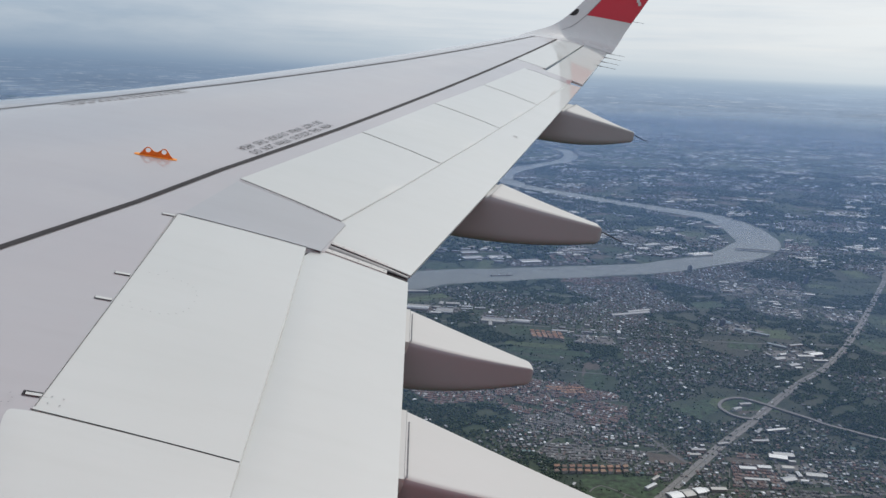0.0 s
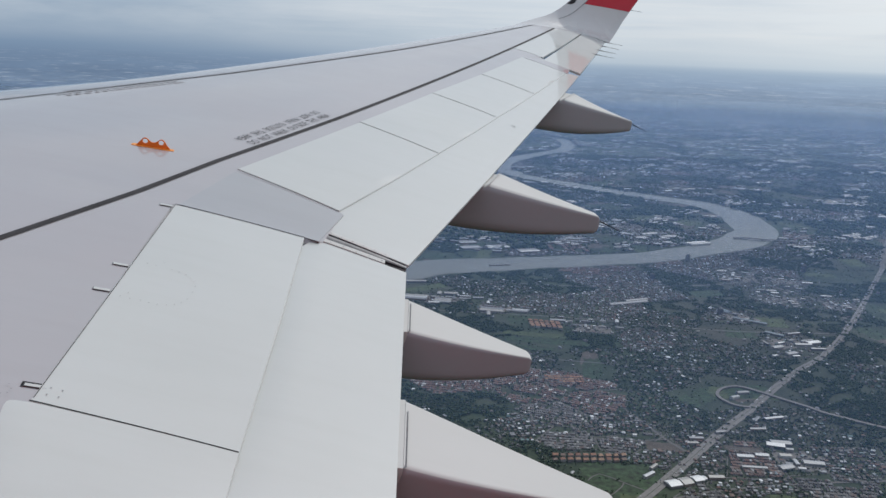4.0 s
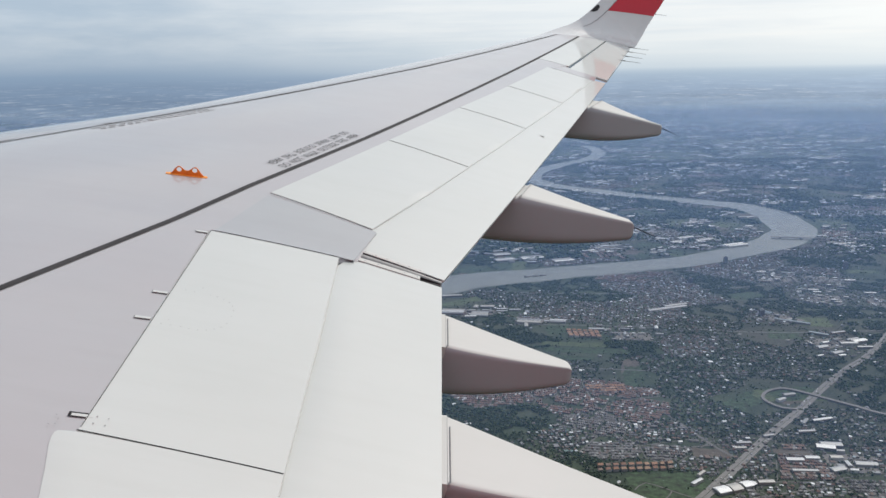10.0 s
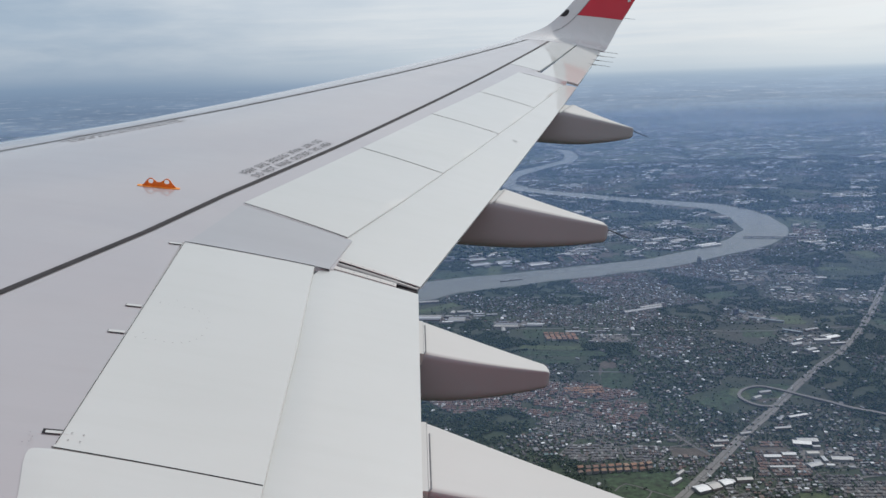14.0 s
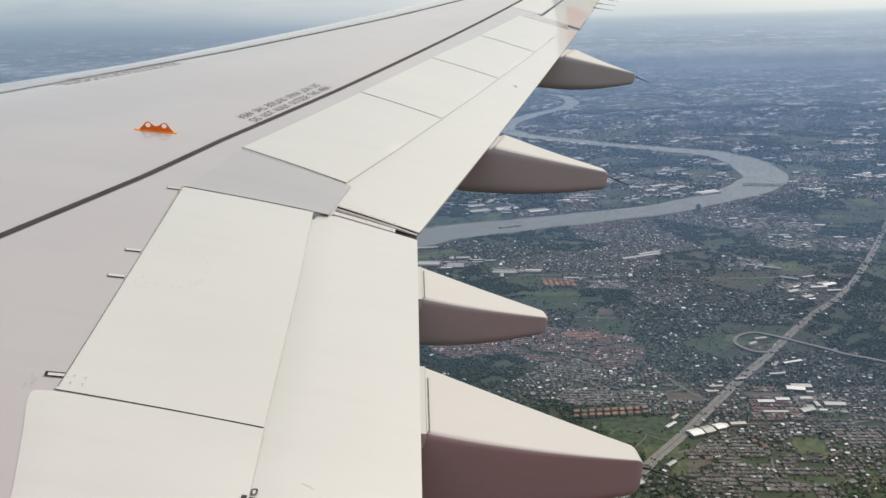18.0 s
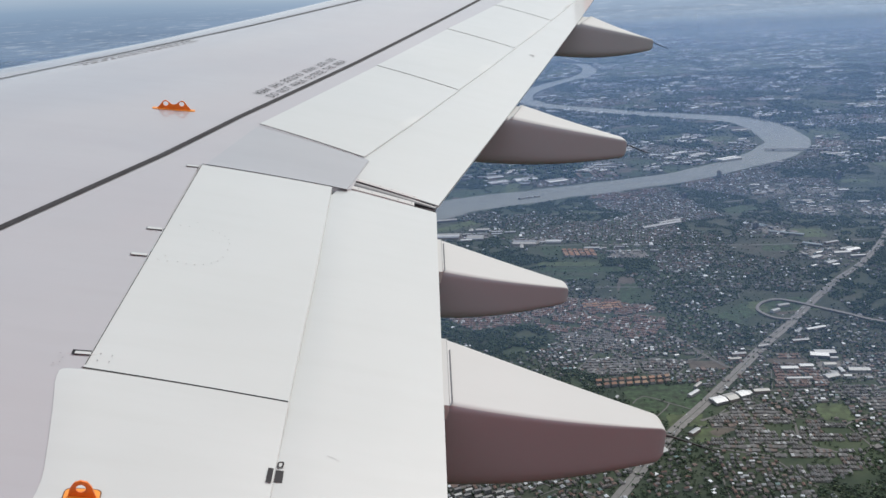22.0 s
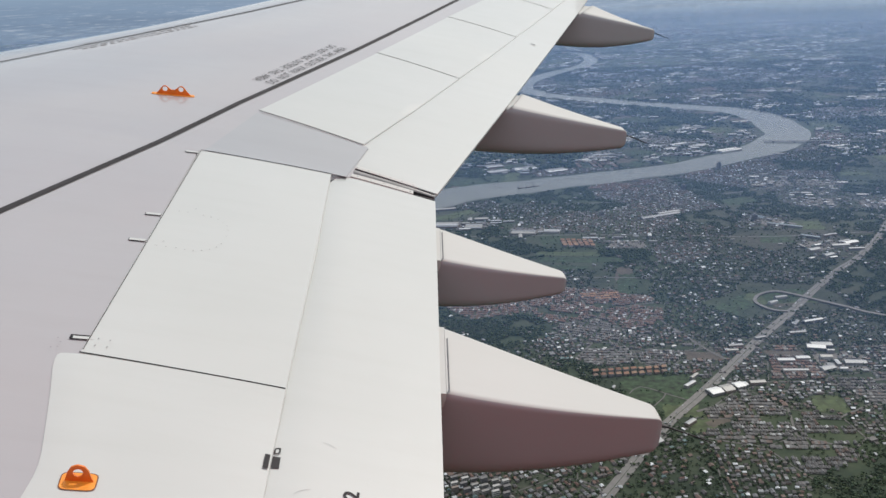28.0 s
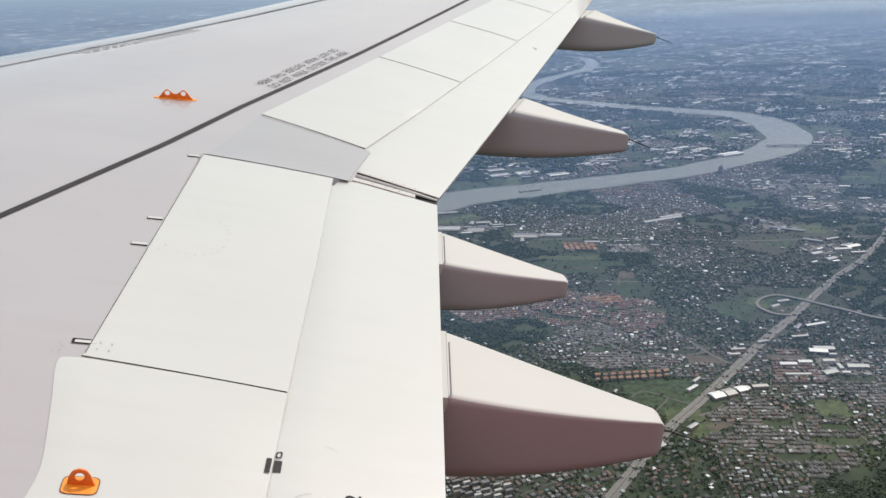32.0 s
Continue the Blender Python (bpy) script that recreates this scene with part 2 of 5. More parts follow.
def ground_material():
    m, N, b = material("city_ground")
    v = N.add("ShaderNodeTexCoord").outputs["Object"]
    big = N.noise(v, 0.004, 5.0, 0.6)
    mid = N.noise(v, 0.03, 5.0, 0.65)
    fine = N.noise(v, 0.35, 4.0, 0.7)
    green = N.mix(N.ramp(mid, [(0.35, 0.0), (0.65, 1.0)]), (0.014, 0.026, 0.017), (0.044, 0.068, 0.030))
    soil = N.mix(N.ramp(fine, [(0.36, 0.0), (0.64, 1.0)]), (0.019, 0.022, 0.019), (0.088, 0.076, 0.068))
    col = N.mix(N.ramp(N.math("ADD", N.math("MULTIPLY", big, 0.6), N.math("MULTIPLY", mid, 0.4)), [(0.45, 0.0), (0.62, 0.8)]), green, soil)
    N.link(col, b.inputs["Base Color"])
    b.inputs["Roughness"].default_value = 0.9
    return m


GROUND = ground_material()


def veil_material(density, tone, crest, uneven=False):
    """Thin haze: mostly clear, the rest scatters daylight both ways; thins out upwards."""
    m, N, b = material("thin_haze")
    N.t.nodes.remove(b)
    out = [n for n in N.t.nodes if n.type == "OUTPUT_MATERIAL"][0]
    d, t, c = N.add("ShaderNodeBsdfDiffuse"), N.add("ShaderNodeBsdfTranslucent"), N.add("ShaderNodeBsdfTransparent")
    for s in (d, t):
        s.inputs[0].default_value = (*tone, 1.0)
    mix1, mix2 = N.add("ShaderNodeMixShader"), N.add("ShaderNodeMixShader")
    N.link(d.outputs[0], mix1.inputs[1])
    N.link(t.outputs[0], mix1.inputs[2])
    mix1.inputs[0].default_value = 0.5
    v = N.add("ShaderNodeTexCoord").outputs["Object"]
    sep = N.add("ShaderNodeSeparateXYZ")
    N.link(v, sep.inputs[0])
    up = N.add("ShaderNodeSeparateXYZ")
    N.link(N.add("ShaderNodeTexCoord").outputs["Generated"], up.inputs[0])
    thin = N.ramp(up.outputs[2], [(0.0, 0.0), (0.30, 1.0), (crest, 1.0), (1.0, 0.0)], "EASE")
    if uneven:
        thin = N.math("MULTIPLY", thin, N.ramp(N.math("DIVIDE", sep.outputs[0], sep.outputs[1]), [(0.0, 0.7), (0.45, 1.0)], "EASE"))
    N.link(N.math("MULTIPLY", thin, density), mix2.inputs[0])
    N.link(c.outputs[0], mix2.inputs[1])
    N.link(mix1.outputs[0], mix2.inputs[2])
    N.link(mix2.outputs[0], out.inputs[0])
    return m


# haze put in as tinted sheets: deep blue near, paler far off
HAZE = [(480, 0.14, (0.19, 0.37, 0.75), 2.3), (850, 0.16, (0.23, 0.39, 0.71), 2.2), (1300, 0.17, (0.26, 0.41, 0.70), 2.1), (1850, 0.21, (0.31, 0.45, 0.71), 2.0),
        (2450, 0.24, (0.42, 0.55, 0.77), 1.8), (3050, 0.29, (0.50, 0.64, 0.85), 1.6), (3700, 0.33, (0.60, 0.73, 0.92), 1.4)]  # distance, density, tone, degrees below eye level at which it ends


def haze_top(r, under):
    """Height at the distance r that shows so many degrees below eye level."""
    return 250.0 - r * math.tan(radians(under))


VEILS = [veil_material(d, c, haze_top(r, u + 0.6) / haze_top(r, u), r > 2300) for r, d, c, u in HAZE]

# ---- mesh helpers ----


def mesh_object(name, verts, faces, mat, parent=None, label="", smooth=False):
    me = bpy.data.meshes.new(name)
    me.from_pydata([tuple(v) for v in verts], [], faces)
    me.materials.append(mat)
    if smooth:
        me.shade_smooth()
    me.update()
    ob = new(name, me)
    if parent is not None:
        ob.parent = parent
    if label:
        ob["label"] = label
    return ob


def part(name, bm, mat, parent=None, label="", smooth=False, sharp=24.0):
    bmesh.ops.recalc_face_normals(bm, faces=bm.faces)
    me = bpy.data.meshes.new(name)
    bm.to_mesh(me)
    bm.free()
    me.materials.append(mat)
    if smooth:
        me.shade_smooth()
        me.set_sharp_from_angle(angle=radians(sharp))
    ob = new(name, me)
    if parent is not None:
        ob.parent = parent
    if label:
        ob["label"] = label
    return ob

# ---- the airliner: x aft, y outboard, z up in its own frame, climbing nose-up ----
CRAFT = Matrix(((0.99264, 0.0, 0.1211, 0.0), (0.00338, 0.99961, -0.02771, 0.0), (-0.12105, 0.02791, 0.99225, 250.0 - 0.806), (0, 0, 0, 1)))


def lead(y):
    return 0.516 * y


def trail(y):
    return 7.1 if y < 6.37 else 7.1 + 0.30 * (y - 6.37)


def top(x, y):
    """Height of the wing's upper surface: dihedral, flex, incidence and camber."""
    c = trail(y) - lead(y)
    xi = min(max((x - lead(y)) / c, 0.0), 1.2)
    camber = c * 0.05 * (1 - ((xi - 0.4) / 0.6) ** 2) if xi > 0.4 else c * 0.05 * (1 - ((0.4 - xi) / 0.4) ** 2.9)
    return math.tan(radians(5.818)) * (y - 2) + 0.0022 * (y - 2) ** 2 + camber - math.tan(radians(0.409)) * (x - trail(y))


def along(pts, y):
    """x on a broken line of (y, x) points."""
    for (y0, x0), (y1, x1) in zip(pts, pts[1:]):
        if y <= y1 or (y1, x1) == pts[-1]:
            return x0 + (x1 - x0) * (y - y0) / (y1 - y0)


FRONT = [(1.2, 6.22), (4.0, 6.14), (4.42, 6.04), (4.53, 6.03), (6.30, 5.94), (6.304, 6.60), (6.325, 6.665), (6.752, 6.722), (6.993, 6.112), (8.60, 6.69), (10.13, 7.23), (11.58, 7.76), (13.30, 8.44), (13.5, 8.63), (16.72, 9.74), (17.0, 9.84)]
BAY = [(1.2, 6.22), (4.53, 6.03), (6.30, 5.94), (6.99, 6.11), (8.60, 6.69), (11.58, 7.76), (13.30, 8.44)]
REAR = [(1.2, 6.71), (4.52, 6.62), (6.29, 6.57), (6.33, 6.66), (6.75, 6.72), (8.35, 7.25), (9.88, 7.79), (11.34, 8.32), (13.28, 8.98)]
SLAT = [(1.2, 1.22), (7.66, 4.523), (8.21, 4.83), (8.90, 5.206), (9.45, 5.515), (12.06, 6.82), (16.76, 8.99)]
BLINE = [(1.2, 4.13), (5.51, 5.48), (7.07, 5.98), (8.52, 6.50), (12.17, 7.75), (16.75, 9.31)]

wing = tagged(new("aircraft_wing"), "light grey airliner wing, off-white spoilers and flaps, red winglet", "aircraft wing")
wing.matrix_world = CRAFT


def quad_grid(q, nu, nv):
    """Points of a four-cornered patch: q = inner front, outer front, outer rear, inner rear as (x, y)."""
    rows = []
    for j in range(nv + 1):
        w = j / nv
        a = [q[0][k] + (q[1][k] - q[0][k]) * w for k in (0, 1)]
        b = [q[3][k] + (q[2][k] - q[3][k]) * w for k in (0, 1)]
        rows.append([(a[0] + (b[0] - a[0]) * i / nu, a[1] + (b[1] - a[1]) * i / nu) for i in range(nu + 1)])
    return rows


def panel(name, q, mat, lift=0.0, thick=0.02, nu=10, nv=10, label="", parent=None, soft=0.006, droop=0.0):
    """A skin panel that lies on the wing's surface, with a rolled rim and edges of its own."""
    rows = quad_grid(q, nu, nv)
    bm = bmesh.new()
    upper = [[bm.verts.new((x, y, top(x, y) + lift - droop * (i / nu) ** 2)) for i, (x, y) in enumerate(r)] for r in rows]
    cx = sum(p[0] for p in q) / 4
    cy = sum(p[1] for p in q) / 4
    for j in range(nv):
        for i in range(nu):
            bm.faces.new((upper[j][i], upper[j][i + 1], upper[j + 1][i + 1], upper[j + 1][i]))
    ring = [upper[0][i] for i in range(nu + 1)] + [upper[j][nu] for j in range(1, nv + 1)] + [upper[nv][i] for i in range(nu - 1, -1, -1)] + [upper[j][0] for j in range(nv - 1, 0, -1)]
    prev = ring
    for drop, grow in ((soft * 0.4, soft * 0.6), (soft, soft), (thick, soft)):
        cur = []
        for v in ring:
            d = Vector((v.co.x - cx, v.co.y - cy, 0))
            d = d.normalized() * grow if d.length else d
            cur.append(bm.verts.new((v.co.x + d.x, v.co.y + d.y, v.co.z - drop)))
        for i in range(len(ring)):
            k = (i + 1) % len(ring)
            bm.faces.new((prev[i], prev[k], cur[k], cur[i]))
        prev = cur
    bm.faces.new(list(reversed(prev)))
    return part(name, bm, mat, parent or wing, label, smooth=True)


def nose_lift(x, y):
    """The slat's nose bulges a little towards the root."""
    xs = along(SLAT, y) - 0.06
    return 0.034 * min(max((9.0 - y) / 0.9, 0.0), 1.4) * (1.0 - max(0.0, (x - lead(y)) / (xs - lead(y)))) ** 0.5 if x < xs else 0.0


def build_skin():
    """Main wing box with leading edge and lower surface."""
    ys = [1.2 + 0.15 * i for i in range(22)] + [4.53, 4.8, 5.2, 5.6, 6.0, 6.30, 6.304, 6.325, 6.4, 6.5, 6.6, 6.7, 6.752, 6.8, 6.86, 6.92, 6.96, 6.993] + [7.3 + 0.30 * i for i in range(31)] + [16.55]
    ys = sorted(set(round(y, 3) for y in ys))
    bm = bmesh.new()
    loops = []
    for y in ys:
        c, xf = trail(y) - lead(y), along(FRONT, y)
        loop = []
        for k in range(31):
            u = (k / 30) ** 1.7
            x = lead(y) + (xf - lead(y)) * u
            loop.append((x, y, top(x, y) + nose_lift(x, y)))
        zle = top(lead(y), y)
        for k in range(12, -1, -1):
            u = k / 12
            x = lead(y) + (xf - lead(y)) * u
            z = zle - c * 0.045 * math.sin(math.pi * min(1.0, u * 1.1) ** 0.6) - (0.0 if k else -0.0)
            if k:
                loop.append((x, y, min(z, top(x, y) - 0.03)))
        loops.append([bm.verts.new(p) for p in loop])
    n = len(loops[0])
    for a, b in zip(loops, loops[1:]):
        for i in range(n):
            k = (i + 1) % n
            bm.faces.new((a[i], a[k], b[k], b[i]))
    bm.faces.new(loops[0])
    bm.faces.new(list(reversed(loops[-1])))
    ob = part("wing_skin", bm, SKIN, wing, "smooth grey painted wing skin", smooth=True)
    e = 0.01
    normals = []
    for k, v in enumerate(ob.data.vertices):
        if k % n <= 30 and k % n > 1:
            x, y, z = v.co
            normals.append(Vector((-(top(x + e, y) - top(x - e, y)) / (2 * e), -(top(x, y + e) - top(x, y - e)) / (2 * e), 1.0)).normalized())
        else:
            normals.append(v.normal.copy())
    ob.data.normals_split_custom_set_from_vertices(normals)
    return ob


build_skin()


def strip(name, line, y0, y1, width, mat, lift, steps=40, label="", taper=1.0):
    """A painted line along the span, standing a hair above the skin."""
    bm = bmesh.new()
    prev = None
    for i in range(steps + 1):
        y = y0 + (y1 - y0) * i / steps
        x = along(line, y)
        w = width * (1 + (taper - 1) * i / steps) / 2
        cur = [bm.verts.new((x - w, y, top(x - w, y) + lift)), bm.verts.new((x + w, y, top(x + w, y) + lift))]
        if prev:
            bm.faces.new((prev[0], prev[1], cur[1], cur[0]))
        prev = cur
    return part(name, bm, mat, wing, label)


strip("walkway_line", BLINE, 2.0, 16.5, 0.034, LINE, 0.003, 60, "black painted walkway line", 1.0)
bm_end = bmesh.new()
for xa, xb in ((8.87, 9.22),):
    bm_end.faces.new([bm_end.verts.new((x, y, top(x, y) + 0.003)) for x, y in ((xa, 16.49), (xb, 16.49), (xb, 16.505), (xa, 16.505))])
part("walkway_end", bm_end, FAINT, wing, "thin line closing the walkway")
strip("slat_gap", SLAT, 2.0, 16.5, 0.020, LINE, 0.003, 60, "dark gap behind the leading-edge slat", 1.5)
strip("slat_seam", [(y, x - 0.055) for y, x in SLAT], 2.0, 16.0, 0.006, FAINT, 0.003, 60, "thin seam on the leading-edge slat", 1.2)


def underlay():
    """Dark sheet below the spoilers and flaps, put in as the shade seen through the gaps."""
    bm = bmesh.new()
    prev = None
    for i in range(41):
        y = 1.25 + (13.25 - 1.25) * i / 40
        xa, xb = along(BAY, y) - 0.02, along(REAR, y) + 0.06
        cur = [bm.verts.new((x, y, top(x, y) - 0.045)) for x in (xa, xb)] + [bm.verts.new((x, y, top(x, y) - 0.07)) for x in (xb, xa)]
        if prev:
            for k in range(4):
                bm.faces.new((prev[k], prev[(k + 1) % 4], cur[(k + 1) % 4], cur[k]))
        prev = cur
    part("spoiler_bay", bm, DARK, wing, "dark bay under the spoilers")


underlay()

# panels: inboard fixed panel, spoilers, grey wedge, flaps, aileron
G = 0.007


def cornered(name):
    """Fixed inboard panel with a rounded outer front corner, raised a little."""
    front = [(1.25, 6.115), (3.94, 6.105), (3.994, 6.104), (4.037, 6.099), (4.081, 6.089), (4.197, 6.055), (4.319, 6.018), (4.43, 5.981), (4.468, 5.972), (4.494, 5.970), (4.504, 5.976), (4.508, 5.99), (4.509, 6.022)]
    bm = bmesh.new()
    rows = []
    for y, x in front:
        xb = along(REAR, y) + 0.003
        rows.append([bm.verts.new((x + (xb - x) * i / 14, y, top(x + (xb - x) * i / 14, y) + 0.007 - 0.005 * (i == 0) - 0.006 * (i / 14) ** 4 * min((4.509 - y) / 0.2, 1.0))) for i in range(15)])
    for a, b in zip(rows, rows[1:]):
        for i in range(14):
            bm.faces.new((a[i], a[i + 1], b[i + 1], b[i]))
    ring = [e for e in bm.edges if len(e.link_faces) == 1]
    ext = bmesh.ops.extrude_edge_only(bm, edges=ring)
    for v in (g for g in ext["geom"] if isinstance(g, bmesh.types.BMVert)):
        v.co.z -= 0.025
    return part(name, bm, WHITE, wing, "off-white fixed panel with a rounded corner", smooth=True)


cornered("inboard_panel")
panel("spoiler", ((6.026, 4.512 + G), (5.950, 6.308 - G), (6.575, 6.306 - G), (6.622, 4.508 + G)), WHITE, 0.004, 0.03, 12, 16, "off-white inboard spoiler, retracted")
SP = [((6.108, 6.998), (6.699, 6.765)), ((6.672, 8.578), (7.262, 8.33)), ((7.217, 10.115), (7.805, 9.87)), ((7.755, 11.545), (8.312, 11.30)), ((8.36, 13.20), (8.90, 12.98))]
for (a, b), (c, d) in zip(SP, SP[1:]):
    panel("spoiler", ((a[0], a[1] + 0.005), (c[0], c[1] - 0.005), (d[0], d[1] - 0.005), (b[0], b[1] + 0.005)), WHITE, 0.004, 0.03, 10, 14, "off-white outboard spoiler, retracted")
panel("shroud_panel", ((8.39, 13.23), (8.62, 13.5), (9.0, 13.33), (8.93, 13.0)), SKIN, 0.001, 0.02, 6, 6)


def gap_strip(x0, y0, x1, y1, w, lift=0.0062):
    """A dark strip laid over the gap between two panels, for the shade in it."""
    bm = bmesh.new()
    d = Vector((x1 - x0, y1 - y0)).normalized()
    u = Vector((-d.y, d.x)) * (w / 2)
    prev = None
    for i in range(13):
        x, y = x0 + (x1 - x0) * i / 12, y0 + (y1 - y0) * i / 12
        cur = [bm.verts.new((x + k * u.x, y + k * u.y, top(x + k * u.x, y + k * u.y) + lift)) for k in (-1, 1)]
        if prev:
            bm.faces.new((prev[0], prev[1], cur[1], cur[0]))
        prev = cur
    part("joint_seal", bm, DARK, wing, "thin dark joint between panels")


gap_strip(6.024, 4.515, 6.622, 4.511, 0.0062, 0.0075)
gap_strip(5.953, 6.300, 6.575, 6.298, 0.006)
gap_strip(6.106, 6.983, 6.700, 6.760, 0.006)
for (a, b), w in zip(SP[1:4], (0.006, 0.007, 0.008)):
    gap_strip(a[0], a[1], b[0], b[1], w)
gap_strip(6.028, 4.535, 5.954, 6.295, 0.0022, 0.0055)
gap_strip(8.99, 13.30, 9.14, 13.255, 0.008)
gap_strip(9.70, 16.53, 10.08, 16.475, 0.011)


bm_rear = bmesh.new()
for i in range(30):
    ya, yb = 1.3 + 3.21 * i / 30, 1.3 + 3.21 * (i + 1) / 30
    bm_rear.faces.new([bm_rear.verts.new((along(REAR, y) + 0.004 + dx, y, top(along(REAR, y) + 0.004, y) + dz)) for y, dx, dz in ((ya, -0.001, 0.0009), (yb, -0.001, 0.0009), (yb, 0.001, -0.006), (ya, 0.001, -0.006))])
part("rear_lip", bm_rear, WHITE, wing, "thin lip along the rear edge of the fixed panel")


def wedge():
    """Fixed panel between the two spoilers, tinted blue-grey for a reflection, its rear lip just over the flap gap."""
    a, b, c, d = Vector((5.966, 6.312)), Vector((6.101, 6.945)), Vector((6.727, 6.730)), Vector((6.646, 6.303))
    e = Vector((6.60, 6.305))
    bm = bmesh.new()
    grid = []
    for i in range(13):
        u = i / 12
        p, q = a.lerp(e, u), b.lerp(c, u)
        grid.append([p.lerp(q, j / 12) for j in range(13)])
    last = [d.lerp(c, j / 12) for j in range(13)]
    grid[-1] = last
    vs = [[bm.verts.new((p.x, p.y, top(p.x, p.y) + 0.0035)) for p in r] for r in grid]
    for r0, r1 in zip(vs, vs[1:]):
        for j in range(12):
            bm.faces.new((r0[j], r0[j + 1], r1[j + 1], r1[j]))
    lip = [bm.verts.new((v.co.x + 0.003, v.co.y - 0.004, v.co.z - 0.022)) for v in vs[-1]]
    for j in range(12):
        bm.faces.new((vs[-1][j], vs[-1][j + 1], lip[j + 1], lip[j]))
    part("wedge_panel", bm, WEDGE, wing, "blue-grey fixed panel between the spoilers")


wedge()


def nose_at(y, nose):
    """Depth of a flap's rounded nose, shallow near the kink and behind the fixed panel."""
    if nose > 0.02 and y < 4.7:
        nose -= 0.017 * min((4.7 - y) / 0.25, 1.0)
        return nose
    return nose if nose < 0.02 else nose + (0.010 - nose) * min(max((y - 5.7) / 0.5, 0.0), 1.0)


def flap(name, q, label, nv=20, tuck=True, nose=0.016):
    """Flap with a rounded nose, an upper surface flush with the wing and a thin trailing edge."""
    rows = quad_grid(q, 24, nv)
    bm = bmesh.new()
    loops = []
    for r in rows:
        loop = []
        r = [(x + (along(REAR, y) - 0.05 - r[0][0]) * (1 - i / 24), y) for i, (x, y) in enumerate(r)] if tuck else r
        for i, (x, y) in enumerate(r):
            u = i / 24
            loop.append((x, y, top(x, y) - nose_at(y, nose) * max(0.0, 1 - u * 3.2) ** 2 - 0.003))
        x1, y1 = r[-1]
        x0, y0 = r[0]
        loop.append((x1, y1, top(x1, y1) - 0.016))
        for u in (0.75, 0.5, 0.25, 0.0):
            x, y = x0 + (x1 - x0) * u, y0 + (y1 - y0) * u
            loop.append((x, y, top(x, y) - 0.02 - 0.07 * (1 - u)))
        loop.append((x0 - 0.03, y0, top(x0, y0) - 0.045))
        loops.append([bm.verts.new(p) for p in loop])
    n = len(loops[0])
    for a, b in zip(loops, loops[1:]):
        for i in range(n):
            k = (i + 1) % n
            bm.faces.new((a[i], a[k], b[k], b[i]))
    bm.faces.new(loops[0])
    bm.faces.new(list(reversed(loops[-1])))
    return part(name, bm, WHITE, wing, label, smooth=True, sharp=30.0)


flap("inboard_flap", ((6.70, 1.25), (6.585, 6.335), (7.087, 6.262), (7.105, 1.25)), "off-white inboard flap, retracted", nose=0.026)
# outboard flap in two spans that follow the bent front line
flap("outboard_flap", ((6.70, 6.464), (8.905, 13.02), (9.09, 13.10), (7.098, 6.364)), "off-white outboard flap, retracted", 40, nose=0.004)
panel("aileron", ((8.67, 13.42), (9.70, 16.54), (10.075, 16.48), (9.14, 13.28)), WHITE, 0.002, 0.03, 8, 20, "off-white aileron")
panel("shroud_panel", ((8.31, 13.75), (9.23, 16.42), (9.665, 16.50), (8.68, 13.58)), WHITE, 0.003, 0.02, 8, 12, "off-white panel ahead of the aileron", soft=0.003)


def box(bm, lo, hi, m=None):
    vs = [bm.verts.new((x, y, z)) for z in (lo[2], hi[2]) for y in (lo[1], hi[1]) for x in (lo[0], hi[0])]
    if m is not None:
        for v in vs:
            v.co = m @ v.co
    for f in ((0, 2, 3, 1), (4, 5, 7, 6), (0, 1, 5, 4), (2, 6, 7, 3), (0, 4, 6, 2), (1, 3, 7, 5)):
        bm.faces.new([vs[i] for i in f])
    return vs


def rod(bm, a, b, r0, r1, n=8):
    a, b = Vector(a), Vector(b)
    m = (b - a).to_track_quat("Z", "Y").to_matrix()
    rings = []
    for p, r in ((a, r0), (b, r1)):
        rings.append([bm.verts.new(p + m @ Vector((r * math.cos(2 * math.pi * k / n), r * math.sin(2 * math.pi * k / n), 0))) for k in range(n)])
    for k in range(n):
        bm.faces.new((rings[0][k], rings[0][(k + 1) % n], rings[1][(k + 1) % n], rings[1][k]))
    bm.faces.new(list(reversed(rings[0])))
    bm.faces.new(rings[1])


def gap_edge(x, side):
    """y of the slanted gap between the two flaps: side 1 the outboard edge, -1 the inboard edge."""
    return 6.446 - 0.222 * (x - 6.686) if side > 0 else 6.377 - 0.161 * (x - 6.663)


